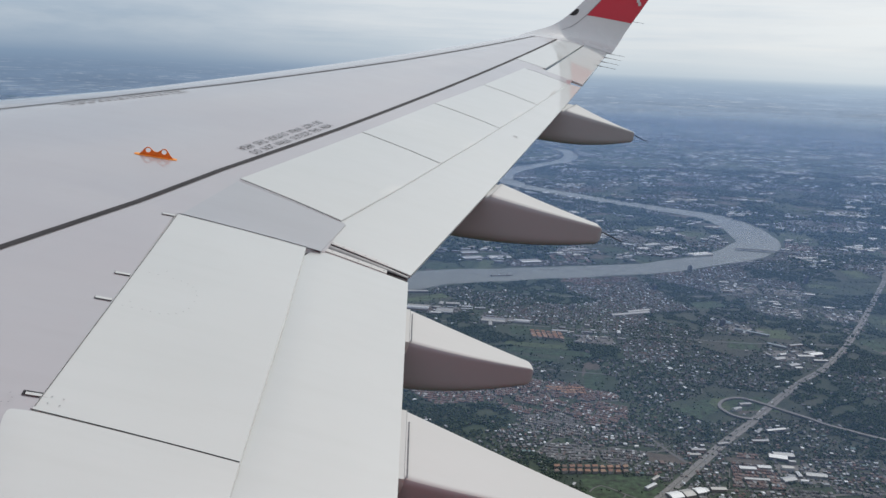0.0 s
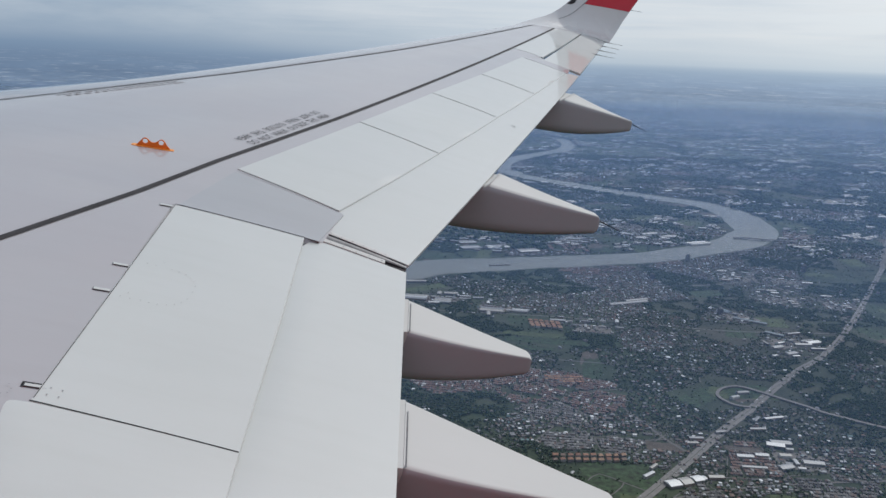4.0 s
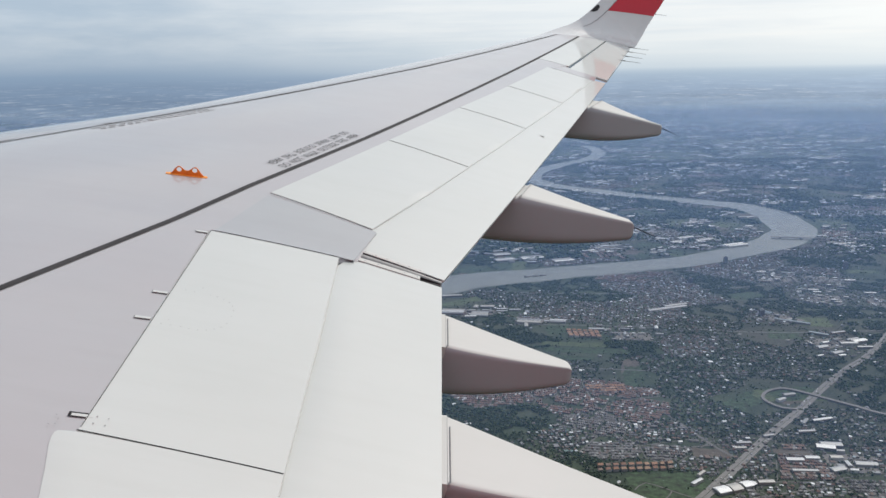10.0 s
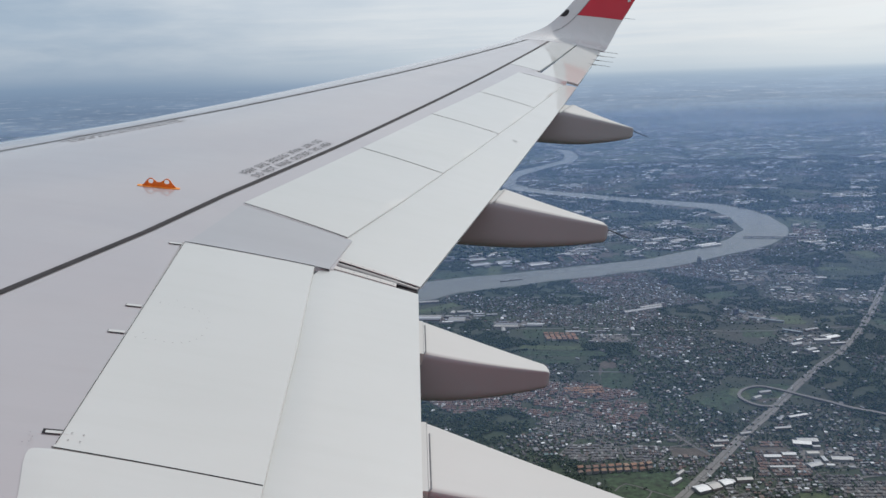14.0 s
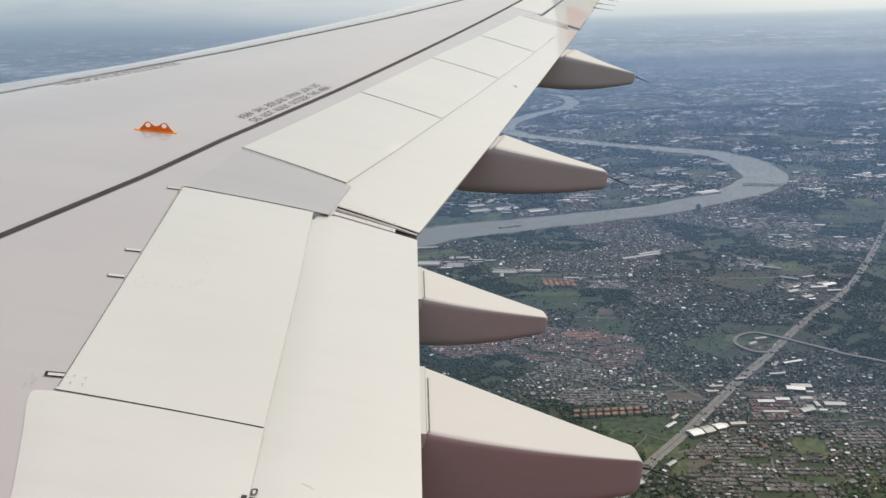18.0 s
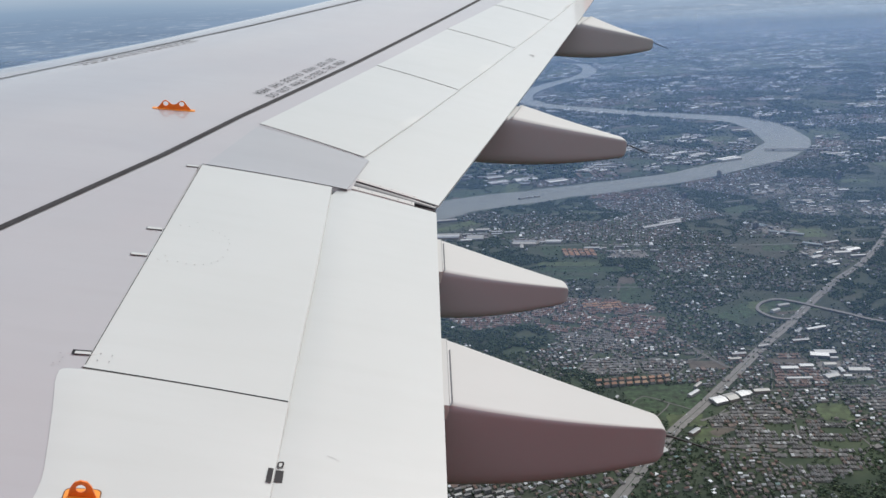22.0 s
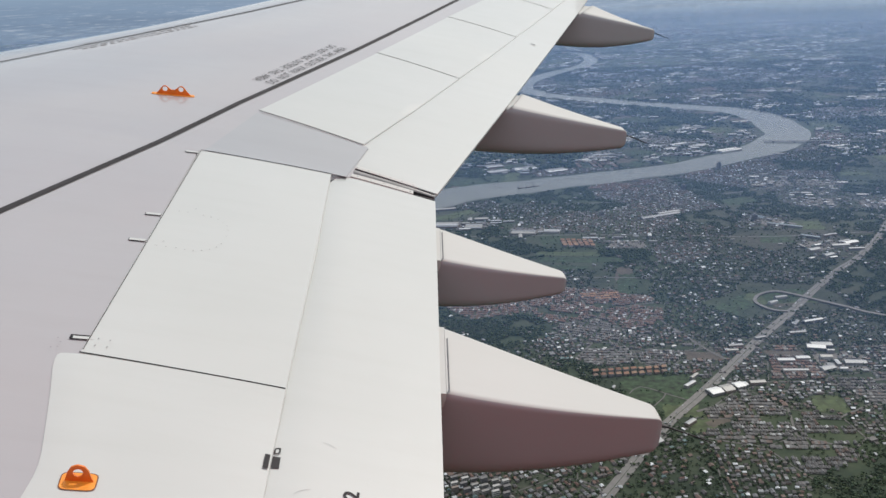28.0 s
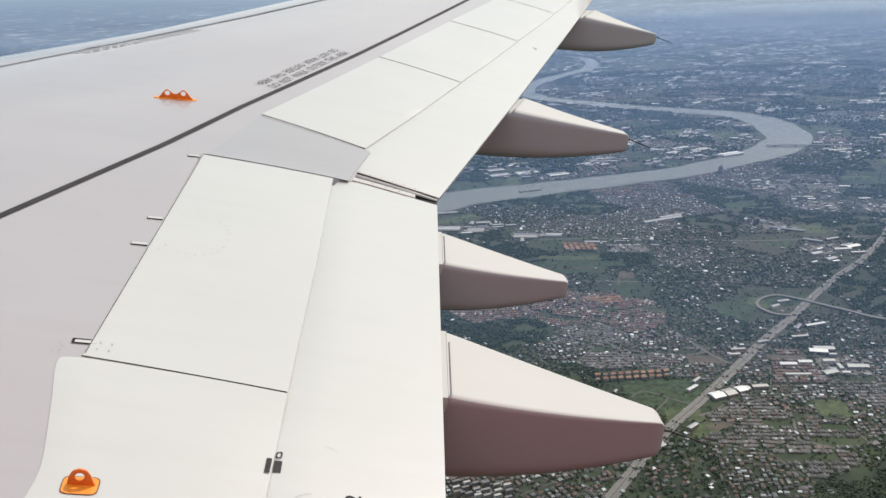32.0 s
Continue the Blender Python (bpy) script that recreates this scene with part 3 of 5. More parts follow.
def kink_gap():
    """Flap ends at the trailing-edge kink: riveted end strips and a slot, its shade painted dark, with a fat dull rail.
    """
    for side, x0, x1, wide, dz in ((1, 6.655, 6.99, 0.032, -0.0005), (-1, 6.60, 6.978, 0.040, -0.0005)):
        bm = bmesh.new()
        prev = None
        for i in range(13):
            x = x0 + (x1 - x0) * i / 12
            y0 = gap_edge(x, side)
            y1 = y0 + side * wide
            dip = (0.004 if side > 0 else 0.010) * max(0.0, 1 - 3.2 * (x - 6.54) / 0.55) ** 2
            cur = [bm.verts.new((x, y, top(x, y) + dz + h - dip)) for y, h in ((y0, 0), (y1, 0), (y1, -0.02), (y0, -0.012))]
            if prev:
                for k in range(4):
                    bm.faces.new((prev[k], prev[(k + 1) % 4], cur[(k + 1) % 4], cur[k]))
            else:
                bm.faces.new(cur)
            prev = cur
        bm.faces.new(list(reversed(prev)))
        strip_ob = part("flap_end_strip", bm, CAP, wing, "riveted white flap end strip")
        bm = bmesh.new()
        for i in range(6):
            x = x0 + 0.035 + (x1 - x0 - 0.05) * i / 5
            y = gap_edge(x, side) + side * wide * 0.5
            rod(bm, (x, y, top(x, y) + dz - 0.003), (x, y, top(x, y) + dz + 0.001), 0.0034, 0.003, 8)
        tagged(part("flap_rivet", bm, FAINT, strip_ob, "small dark rivets"), kind="stuff")
    bm = bmesh.new()
    rings = []
    for i in range(9):
        x = 6.62 + 0.365 * i / 8
        y = (gap_edge(x, 1) + gap_edge(x, -1)) / 2 + 0.014
        rings.append([bm.verts.new((x, y + 0.027 * math.cos(a), top(x, y) - 0.020 + 0.017 * math.sin(a))) for a in [2 * math.pi * k / 16 for k in range(16)]])
    for ra, rb in zip(rings, rings[1:]):
        for k in range(16):
            bm.faces.new((ra[k], ra[(k + 1) % 16], rb[(k + 1) % 16], rb[k]))
    bm.faces.new(list(reversed(rings[0])))
    bm.faces.new(rings[-1])
    rod(bm, (6.98, 6.352, top(6.98, 6.352) - 0.022), (7.085, 6.328, top(7.085, 6.328) - 0.018), 0.024, 0.018, 12)
    part("flap_rail", bm, RAIL, wing, "dull grey rail in the flap gap", smooth=True)
    # dark plates over the flap ends and floor stand for shade
    bm = bmesh.new()
    for side in (1, -1):
        for i in range(12):
            xa, xb = 6.62 + 0.46 * i / 12, 6.62 + 0.46 * (i + 1) / 12
            bm.faces.new([bm.verts.new((x, gap_edge(x, side) - side * 0.002, top(x, gap_edge(x, side)) + dz)) for x, dz in ((xa, -0.004), (xb, -0.004), (xb, -0.10), (xa, -0.10))])
    for i in range(12):
        xa, xb = 6.62 + 0.46 * i / 12, 6.62 + 0.46 * (i + 1) / 12
        bm.faces.new([bm.verts.new((x, gap_edge(x, side) + side * 0.003, top(x, 6.37) - 0.085)) for x, side in ((xa, 1), (xb, 1), (xb, -1), (xa, -1))])
    part("flap_slot", bm, DARK, wing, "dark slot between the flaps")


kink_gap()


def fairing(yc, x0, width, z_front, x1, z1t, z1b, zb, skew, tailw, wick=0.15, step=0.07, outer=1.08, side_shade=None, edge=1.0):
    """Canoe fairing: flat pale top that narrows aft, rounded shoulders, deep sides with shade put into their paint,
    blunt tail.
    """
    bm = bmesh.new()
    rings = []
    ts = [-0.6, -0.03, -0.025, 0.0, 0.02, 0.08, 0.16, 0.25, 0.34, 0.43, 0.52, 0.61, 0.70, 0.78, 0.85, 0.90, 0.94, 0.965, 0.98, 0.99, 0.997, 1.0]
    h0 = width / 2
    for t in ts:
        q = max(t, 0.0)
        yi, yo = -h0 * (1 - q ** 1.9) - tailw / 2 * q ** 1.9, h0 * outer * (1 - q ** 1.1) + tailw / 2 * q ** 1.1
        zt = z_front + (z1t - z_front) * q - (step if t < -0.02 else 0.0)
        zl = zb + (z1b - zb) * q ** 1.8
        k = 1.0
        if t > 0.96:
            k = math.sqrt(max(0.0, 1 - ((t - 0.96) / 0.04 * 0.72) ** 2))
            ym, zm = (yi + yo) / 2, (zt + zl) / 2
            yi, yo, zt, zl = ym + (yi - ym) * k, ym + (yo - ym) * k, zm + (zt - zm) * k, zm + (zl - zm) * k
        w, h = yo - yi, zt - zl
        r = min(w * 0.11, h * 0.13) * edge
        rl = min(w * 0.30, h * 0.24)
        prof = []
        for cy, cz, a0, rr in ((yo - r, -r, 90, r), (yo - rl, -h + rl, 0, rl), (yi + rl, -h + rl, -90, rl), (yi + r, -r, 180, r)):
            for j in (-1, 0, 1, 2, 3, 4, 5):
                a = radians(a0 - 22.5 * min(max(j, 0), 4))
                e = Vector((math.sin(a), -math.cos(a))) * (rr * 0.4) * (1 if j == 5 else -1 if j == -1 else 0)
                prof.append((cy + rr * math.cos(a) + e.x, cz + rr * math.sin(a) + e.y))
        ring = []
        for dy, dz in prof:
            x = x0 + (x1 - x0) * t + skew * dy * (1 - q)
            ring.append(bm.verts.new((x, yc + dy, zt + dz + 0.10 * dy * (1 - q))))
        rings.append(ring)
    m = len(rings[0])
    for n, (ra, rb) in enumerate(zip(rings, rings[1:])):
        for i in range(m):
            k = (i + 1) % m
            f = bm.faces.new((ra[i], ra[k], rb[k], rb[i]))
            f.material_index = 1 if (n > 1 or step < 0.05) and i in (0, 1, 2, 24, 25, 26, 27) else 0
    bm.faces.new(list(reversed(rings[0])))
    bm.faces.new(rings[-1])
    body = part("flap_track_fairing", bm, side_shade or FAIR_SHADE, wing, "canoe-shaped fairing, off-white above, mauve-grey sides", smooth=True, sharp=40)
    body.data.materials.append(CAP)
    if wick:
        bm = bmesh.new()
        zm, stout = (z1t + z1b) / 2 + 0.02, 1.0 if yc < 6 else 1.7
        rod(bm, (x1 - 0.01, yc, zm), (x1 + 0.035, yc, zm - 0.006), 0.006, 0.004, 6)
        rod(bm, (x1 + 0.03, yc, zm - 0.005), (x1 + wick, yc + 0.01, zm - 0.30 * wick), 0.0034 * stout, 0.0018 * stout, 6)
        part("static_wick", bm, BLACK, body, "thin black static wick")
    bm = bmesh.new()
    for i in range(6):
        y, y2 = yc - h0 + width * i / 6, yc - h0 + width * (i + 1) / 6
        xa, xb = x0 + skew * (y - yc), x0 + skew * (y2 - yc)
        za, zb2 = z_front + 0.10 * (y - yc), z_front + 0.10 * (y2 - yc)
        bm.faces.new([bm.verts.new(p) for p in ((xa - 0.006, y, za - 0.012), (xa + 0.010, y, za + 0.004), (xb + 0.010, y2, zb2 + 0.004), (xb - 0.006, y2, zb2 - 0.012))])
    part("fairing_seam", bm, FAINT, body, "grey seam at the flap edge")
    if step > 0.05:
        bm = bmesh.new()
        low, high = [], []
        for x, y in ((x0 - 0.034, yc - h0), (x0 - 0.001, yc - h0), (x0 - 0.001, yc + h0 * outer), (x0 - 0.034, yc + h0 * outer)):
            z = z_front + 0.10 * (y - yc) - 0.003
            low.append(bm.verts.new((x, y, z - 0.05)))
            high.append(bm.verts.new((x, y, z)))
        bm.faces.new(high)
        for k in range(4):
            bm.faces.new((low[k], low[(k + 1) % 4], high[(k + 1) % 4], high[k]))
        part("fairing_root", bm, CAP, body, "off-white root strip against the flap")


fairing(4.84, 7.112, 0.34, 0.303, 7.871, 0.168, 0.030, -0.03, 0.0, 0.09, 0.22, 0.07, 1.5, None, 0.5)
fairing(5.785, 7.108, 0.29, 0.408, 7.672, 0.312, 0.236, 0.175, 0.0, 0.08, 0.0, 0.07, 1.38, FAIR_SHADE_GREY, 0.75)
fairing(8.185, 7.665, 0.37, 0.706, 8.455, 0.560, 0.437, 0.365, 0.30, 0.11, 0.17, 0.012, 1.2, FAIR_SHADE_GREY)
fairing(11.80, 8.765, 0.55, 1.200, 9.514, 1.040, 0.932, 0.825, 0.38, 0.14, 0.20, 0.012, 1.15, FAIR_SHADE_GREY)


def wicks():
    for y in (15.05, 15.5, 15.98, 16.45):
        x = 7.1 + 0.30 * (y - 6.37)
        z = top(x, y)
        bm = bmesh.new()
        rod(bm, (x - 0.13, y, z + 0.012), (x + 0.02, y, z + 0.008), 0.008, 0.006, 6)
        rod(bm, (x + 0.01, y, z + 0.008), (x + 0.24, y, z + 0.0), 0.004, 0.002, 6)
        part("static_wick", bm, BLACK, wing, "thin black static wick")


wicks()


def blend(s):
    """Tip curve: along the wing, round a bend, then up a canted blade; s is the length along it. Gives y, z and the lean."""
    y0, r, a0, a1 = 16.55, 0.62, radians(9.42), radians(74)
    z0 = 1.9483
    bend = r * (a1 - a0)
    if s < bend:
        a = a0 + max(s, 0.0) / r
        return y0 + r * (math.sin(a) - math.sin(a0)), z0 + r * (math.cos(a0) - math.cos(a)), a
    y, z, a = blend(bend - 1e-6)
    return y + (s - bend) * math.cos(a), z + (s - bend) * math.sin(a), a


TIP_LE = [(0.0, 8.54), (0.15, 8.62), (0.288, 8.748), (0.438, 8.981), (0.517, 9.139), (0.605, 9.257), (0.724, 9.386), (0.864, 9.511), (1.076, 9.675), (2.0, 10.36), (2.7, 10.95)]
TIP_TE = [(0.0, 10.155), (0.306, 10.278), (0.479, 10.358), (0.619, 10.417), (0.846, 10.534), (1.049, 10.643), (1.251, 10.742), (2.0, 11.13), (2.7, 11.5)]


def tip_point(s, u, side, out=0.0):
    """A point on the winglet: u along the chord, side +1 for the inner face."""
    y, z, a = blend(s)
    x0, x1 = along(TIP_LE, s), along(TIP_TE, s)
    c = x1 - x0
    x = x0 + c * u
    h = 0.05 * c * ((1 - ((u - 0.4) / 0.6) ** 2) if u > 0.4 else (1 - ((0.4 - u) / 0.4) ** 2.9))
    k = 1.0 - 0.35 * min(1.0, s / 0.7)
    h = h * k if side > 0 else -0.04 * c * math.sin(math.pi * u) ** 0.7 * k - 0.002
    h += out * side
    return Vector((x, y - h * math.sin(a), z + h * math.cos(a)))


def tip_loft(name, ss, lo, hi, mat, label, out=0.0, n=16, parent=None):
    """A closed piece of the winglet between chord lines lo(s) and hi(s)."""
    bm = bmesh.new()
    rings = []
    for s in ss:
        us = [lo(s) + (hi(s) - lo(s)) * (k / n) ** (1.6 if lo(s) == 0 else 1.0) for k in range(n + 1)]
        rings.append([bm.verts.new(tip_point(s, u, 1, out)) for u in us] + [bm.verts.new(tip_point(s, u, -1, out)) for u in reversed(us[1:-1] if lo(s) == 0 else us)])
    m = len(rings[0])
    for a, b in zip(rings, rings[1:]):
        for i in range(m):
            bm.faces.new((a[i], a[(i + 1) % m], b[(i + 1) % m], b[i]))
    bm.faces.new(list(reversed(rings[0])))
    bm.faces.new(rings[-1])
    return part(name, bm, mat, parent or wing, label, smooth=True)


def winglet():
    """Blended winglet: the tip curves up into a tall swept blade, red above a pale root."""
    steps = [0.0] + [0.07 * k for k in range(1, 13)] + [1.0, 1.15, 1.35, 1.6, 2.0, 2.4, 2.7]
    body = tip_loft("winglet", steps, lambda s: 0.0, lambda s: 1.0, LIFTED_WHITE, "off-white blended winglet with a red upper part")
    up = [s for s in steps if s > 0.83] + [0.815]
    tip_loft("winglet_livery", sorted(up), lambda s: 0.255, lambda s: 0.995, RED, "red livery panel on the winglet", 0.004, 14, body)

    def inlay(name, quads, mat, label, out):
        bm = bmesh.new()
        for q in quads:
            bm.faces.new([bm.verts.new(tip_point(s, u, 1, out)) for s, u in q])
        part(name, bm, mat, body, label)

    inlay("leading_edge_seam", [[(0.45 + 0.1 * k, 0.245), (0.55 + 0.1 * k, 0.245), (0.55 + 0.1 * k, 0.256), (0.45 + 0.1 * k, 0.256)] for k in range(16)], FAINT, "thin seam behind the leading edge", 0.006)
    inlay("winglet_mark", [[(0.78, 0.015), (0.90, 0.012), (0.90, 0.05), (0.86, 0.09), (0.80, 0.11), (0.775, 0.08)]], LINE, "dark mark on the leading edge", 0.006)
    inlay("livery_stroke", [[(1.12 + 0.05 * k, 0.90 - 0.05 * k - 0.010 * k * k), (1.18 + 0.05 * k, 0.86 - 0.05 * k - 0.010 * k * k), (1.20 + 0.05 * k, 0.90 - 0.05 * k - 0.010 * k * k), (1.14 + 0.05 * k, 0.94 - 0.05 * k - 0.010 * k * k)] for k in range(5)], WHITE, "white stroke on the red livery", 0.010)
    bm = bmesh.new()
    p = tip_point(0.85, 1.0, 1)
    rod(bm, p - Vector((0.03, 0, 0)), p + Vector((0.20, 0.0, 0.0)), 0.004, 0.002, 6)
    part("static_wick", bm, BLACK, body, "thin black static wick")


winglet()


def lug(name, x, y, yaw, s, holes, plate):
    """Orange rope-anchor lug: an upright plate with round holes on a base plate."""
    m = Matrix.Translation((x, y, top(x, y))) @ pose(0, 0, 0, 0, 0, yaw)
    if len(holes) == 2:
        rim = [(-1.55, 0), (-1.25, 0.35), (-1.0, 0.72), (-0.82, 0.88), (-0.62, 0.88), (-0.4, 0.7), (-0.15, 0.5), (0.15, 0.5), (0.4, 0.7), (0.62, 0.88), (0.82, 0.88), (1.0, 0.72), (1.25, 0.35), (1.55, 0)]
        rim = [(px, pz * 0.92) for px, pz in rim]
        hole_r, hole_z = 0.23, 0.51
    else:
        rim = [(-0.85, 0), (-0.72, 0.25), (-0.58, 0.66), (-0.36, 0.92), (0, 1.02), (0.36, 0.92), (0.58, 0.66), (0.72, 0.25), (0.85, 0)]
        rim = [(px, pz * 1.22) for px, pz in rim]
        hole_r, hole_z = 0.27, 0.74
    bm = bmesh.new()
    edges = []
    loops = [rim] + [[(hx + hole_r * math.cos(a), hole_z + hole_r * 0.9 * math.sin(a)) for a in [2 * math.pi * k / 16 for k in range(16)]] for hx in holes]
    for lp in loops:
        vs = [bm.verts.new((px * s, -0.06 * s, pz * s)) for px, pz in lp]
        edges += [bm.edges.new((vs[k], vs[(k + 1) % len(vs)])) for k in range(len(vs))]
    bmesh.ops.triangle_fill(bm, use_beauty=True, edges=edges)
    ext = bmesh.ops.extrude_face_region(bm, geom=list(bm.faces))
    for v in (g for g in ext["geom"] if isinstance(g, bmesh.types.BMVert)):
        v.co.y += 0.12 * s
    for v in bm.verts:
        v.co = m @ v.co
    eye = part(name, bm, ORANGE, wing, "orange rope-anchor lug with round holes")
    bm = bmesh.new()
    hw, hd = plate
    ring = []
    for i in range(24):
        a = 2 * math.pi * i / 24
        px = hw * math.copysign(abs(math.cos(a)) ** 0.4, math.cos(a))
        py = hd * math.copysign(abs(math.sin(a)) ** 0.4, math.sin(a))
        ring.append((px, py))
    if len(holes) == 1:
        rimb = bmesh.new()
        rimb.faces.new([rimb.verts.new((w.x, w.y, top(w.x, w.y) + 0.0085)) for w in (m @ Vector((px * 1.07, py * 1.09 - 0.003, 0)) for px, py in ring)])
        part("plate_sealant", rimb, RUST, eye, "thin dark sealant round the plate")
    lo = []
    hi = []
    for px, py in ring:
        w = m @ Vector((px, py + (-0.003 if len(holes) == 1 else 0.0), 0))
        lo.append(bm.verts.new((w.x, w.y, top(w.x, w.y) - 0.004)))
        hi.append(bm.verts.new((w.x, w.y, top(w.x, w.y) + (0.009 if len(holes) == 1 else 0.003))))
    bm.faces.new(hi)
    for i in range(24):
        bm.faces.new((lo[i], lo[(i + 1) % 24], hi[(i + 1) % 24], hi[i]))
    part("base_plate", bm, ORANGE_P, eye, "yellow-orange base plate")


lug("anchor_lug", 5.619, 7.064, 6, 0.061, (-0.7, 0.7), (0.115, 0.019))
lug("anchor_lug", 6.209, 3.997, 8, 0.042, (0.0,), (0.040, 0.029))


def hinge(x, y, s):
    """Small dark patch on the skin, the shade of a slot ahead of the spoiler, with a pale fitting on it."""
    m = pose(x - 0.012, y, 0, 0, 0, 8)
    for name, (a, b, c, d), lift, mat, par in (("hinge_slot", (-0.032, 0.048, -0.012, 0.016), 0.0035, DARK, None), ("hinge_fitting", (-0.022, 0.047, -0.009, 0.0065) if s > 0.8 else (-0.029, 0.0475, -0.0085, 0.0145), 0.0045, WHITE, 1)):
        bm = bmesh.new()
        vs = []
        for px, py in ((a, c), (b, c), (b, d), (a, d)):
            w = m @ Vector((px * s, py * s, 0))
            vs.append(bm.verts.new((w.x, w.y, top(w.x, w.y) + lift)))
        bm.faces.new(vs)
        if par:
            ext = bmesh.ops.extrude_face_region(bm, geom=list(bm.faces))
            for v in (g for g in ext["geom"] if isinstance(g, bmesh.types.BMVert)):
                v.co.z -= 0.0005
        ob = part(name, bm, mat, slot if par else wing, "dark hinge slot" if not par else "metal hinge fitting")
        if not par:
            slot = ob


for hx, hy, hs in ((5.925, 6.26, 0.75), (5.955, 5.52, 0.75), (5.965, 5.28, 0.75), (6.010, 4.595, 0.9)):
    hinge(hx, hy, hs)


def dots(name, pts, r, mat, label):
    bm = bmesh.new()
    for x, y in pts:
        z = top(x, y) + 0.0065
        bm.faces.new([bm.verts.new((x + r * math.cos(a * math.pi / 3), y + r * math.sin(a * math.pi / 3), z)) for a in range(6)])
    tagged(part(name, bm, mat, wing, label), kind="stuff")


ringd = [(6.135 + 0.12 * math.cos(a), 5.42 + 0.16 * math.copysign(abs(math.sin(a)) ** 0.7, math.sin(a))) for a in [radians(d) for d in range(-104, 106, 15)]]
ringd += [(6.07 - 0.035 * k, 5.42 + s * 0.162) for k in range(2) for s in (-1, 1)]
ringd += [(6.05, 5.30), (6.09, 5.63), (6.051, 4.601), (6.053, 4.563), (6.085, 4.600), (6.087, 4.564), (5.943, 4.572), (5.957, 4.552), (5.942, 4.519), (5.958, 4.527)]
ringd += [(6.62 + 0.36 * k + 0.03 * j, 8.86 + 1.05 * k - 0.012 * j) for k in range(4) for j in range(3)]
dots("fastener_dots", ringd, 0.0026, FAINT, "small worn fasteners on the spoilers and skin")


def stencil(text, x, y, dx, dy, length, flip, mat, size, lift=0.004, weight=-0.006):
    """Lettering laid on the skin: starts at (x, y) and runs along (dx, dy)."""
    cu = bpy.data.curves.new("lettering", "FONT")
    cu.body = text.replace(" ", "  ")
    cu.offset = weight
    cu.resolution_u = 2
    tmp = bpy.data.objects.new("lettering", cu)
    scene.collection.objects.link(tmp)
    bpy.context.view_layer.update()
    me = bpy.data.meshes.new_from_object(tmp.evaluated_get(bpy.context.evaluated_depsgraph_get()))
    bpy.data.objects.remove(tmp)
    bpy.data.curves.remove(cu)
    xs = [v.co.x for v in me.vertices]
    ysv = [v.co.y for v in me.vertices]
    w, h = max(xs) - min(xs), max(ysv) - min(ysv)
    d = Vector((dx, dy)).normalized()
    u = Vector((-d.y, d.x))
    for v in me.vertices:
        a, b = (v.co.x - min(xs)) / w * length, (v.co.y - min(ysv)) / h * size
        if flip:
            a, b = length - a, size - b
        px, py = x + d.x * a + u.x * b, y + d.y * a + u.y * b
        v.co = (px, py, top(px, py) + lift)
    me.materials.append(mat)
    ob = new("lettering", me)
    ob.parent = wing
    ob["label"] = "black stencilled warning lettering"
    tagged(ob, kind="stuff")


stencil("DO NOT WALK OUTSIDE THIS AREA", 6.10, 7.50, 0.335, 1.0, 1.13, False, INK, 0.056)
stencil("DO NOT WALK OUTSIDE THIS AREA", 6.02, 7.52, 0.335, 1.0, 1.13, True, INK, 0.056)
bm_o = bmesh.new()
ring_o = []
for kx, ky in ((0.0088, 0.0150), (0.0046, 0.0098)):
    ring_o.append([])
    for k in range(28):
        a = 2 * math.pi * k / 28
        p, q = kx * math.copysign(abs(math.cos(a)) ** 0.6, math.cos(a)), ky * math.copysign(abs(math.sin(a)) ** 0.6, math.sin(a))
        ring_o[-1].append(bm_o.verts.new((6.641 + p - 0.07 * q, 4.243 + q + 0.25 * p, top(6.641, 4.243) - 0.0042)))
for k in range(28):
    bm_o.faces.new((ring_o[0][k], ring_o[0][(k + 1) % 28], ring_o[1][(k + 1) % 28], ring_o[1][k]))
part("lettering", bm_o, LINE, wing, "black painted letter O")
stencil("2", 6.871, 4.106, 0.0, 1.0, 0.030, False, LINE, 0.042, 0.0, 0.015)


def bars(name, spans, mat, lift, label):
    bm = bmesh.new()
    for x, y, dx, dy, ln, wd in spans:
        d = Vector((dx, dy)).normalized()
        u = Vector((-d.y, d.x))
        vs = []
        for a, b in ((0, 0), (ln, 0), (ln, wd), (0, wd)):
            px, py = x + d.x * a + u.x * b, y + d.y * a + u.y * b
            vs.append(bm.verts.new((px, py, top(px, py) + lift)))
        bm.faces.new(vs)
    part(name, bm, mat, wing, label)


random.seed(4)
spans = []
for row in range(2):
    s = 0.0
    while s < 1.1:
        ln = random.uniform(0.02, 0.06)
        spans.append((4.755 + 0.06 * row + 0.56 * s * 0.83, 7.95 + s * 0.83, 0.56, 1.0, ln, 0.026))
        s += ln + random.uniform(0.015, 0.04)
bars("worn_lettering", spans, WORN, 0.004, "worn unreadable lettering by the slat")
bars("position_mark", [(6.6295, 4.156, -0.03, 1.0, 0.055, 0.0140)], LINE, 0.0055, "dark position mark on the fixed panel")
bars("position_mark", [(6.6555, 4.173, -0.05, 1.0, 0.047, 0.0215)], LINE, -0.0042, "dark position mark on the flap")
bars("scuff_mark", [(7.928, 9.775, 1.0, -0.35, 0.034, 0.014), (7.96, 9.75, 0.2, 1.0, 0.03, 0.010)], FAINT, 0.002, "small dark scrape on the outboard flap")
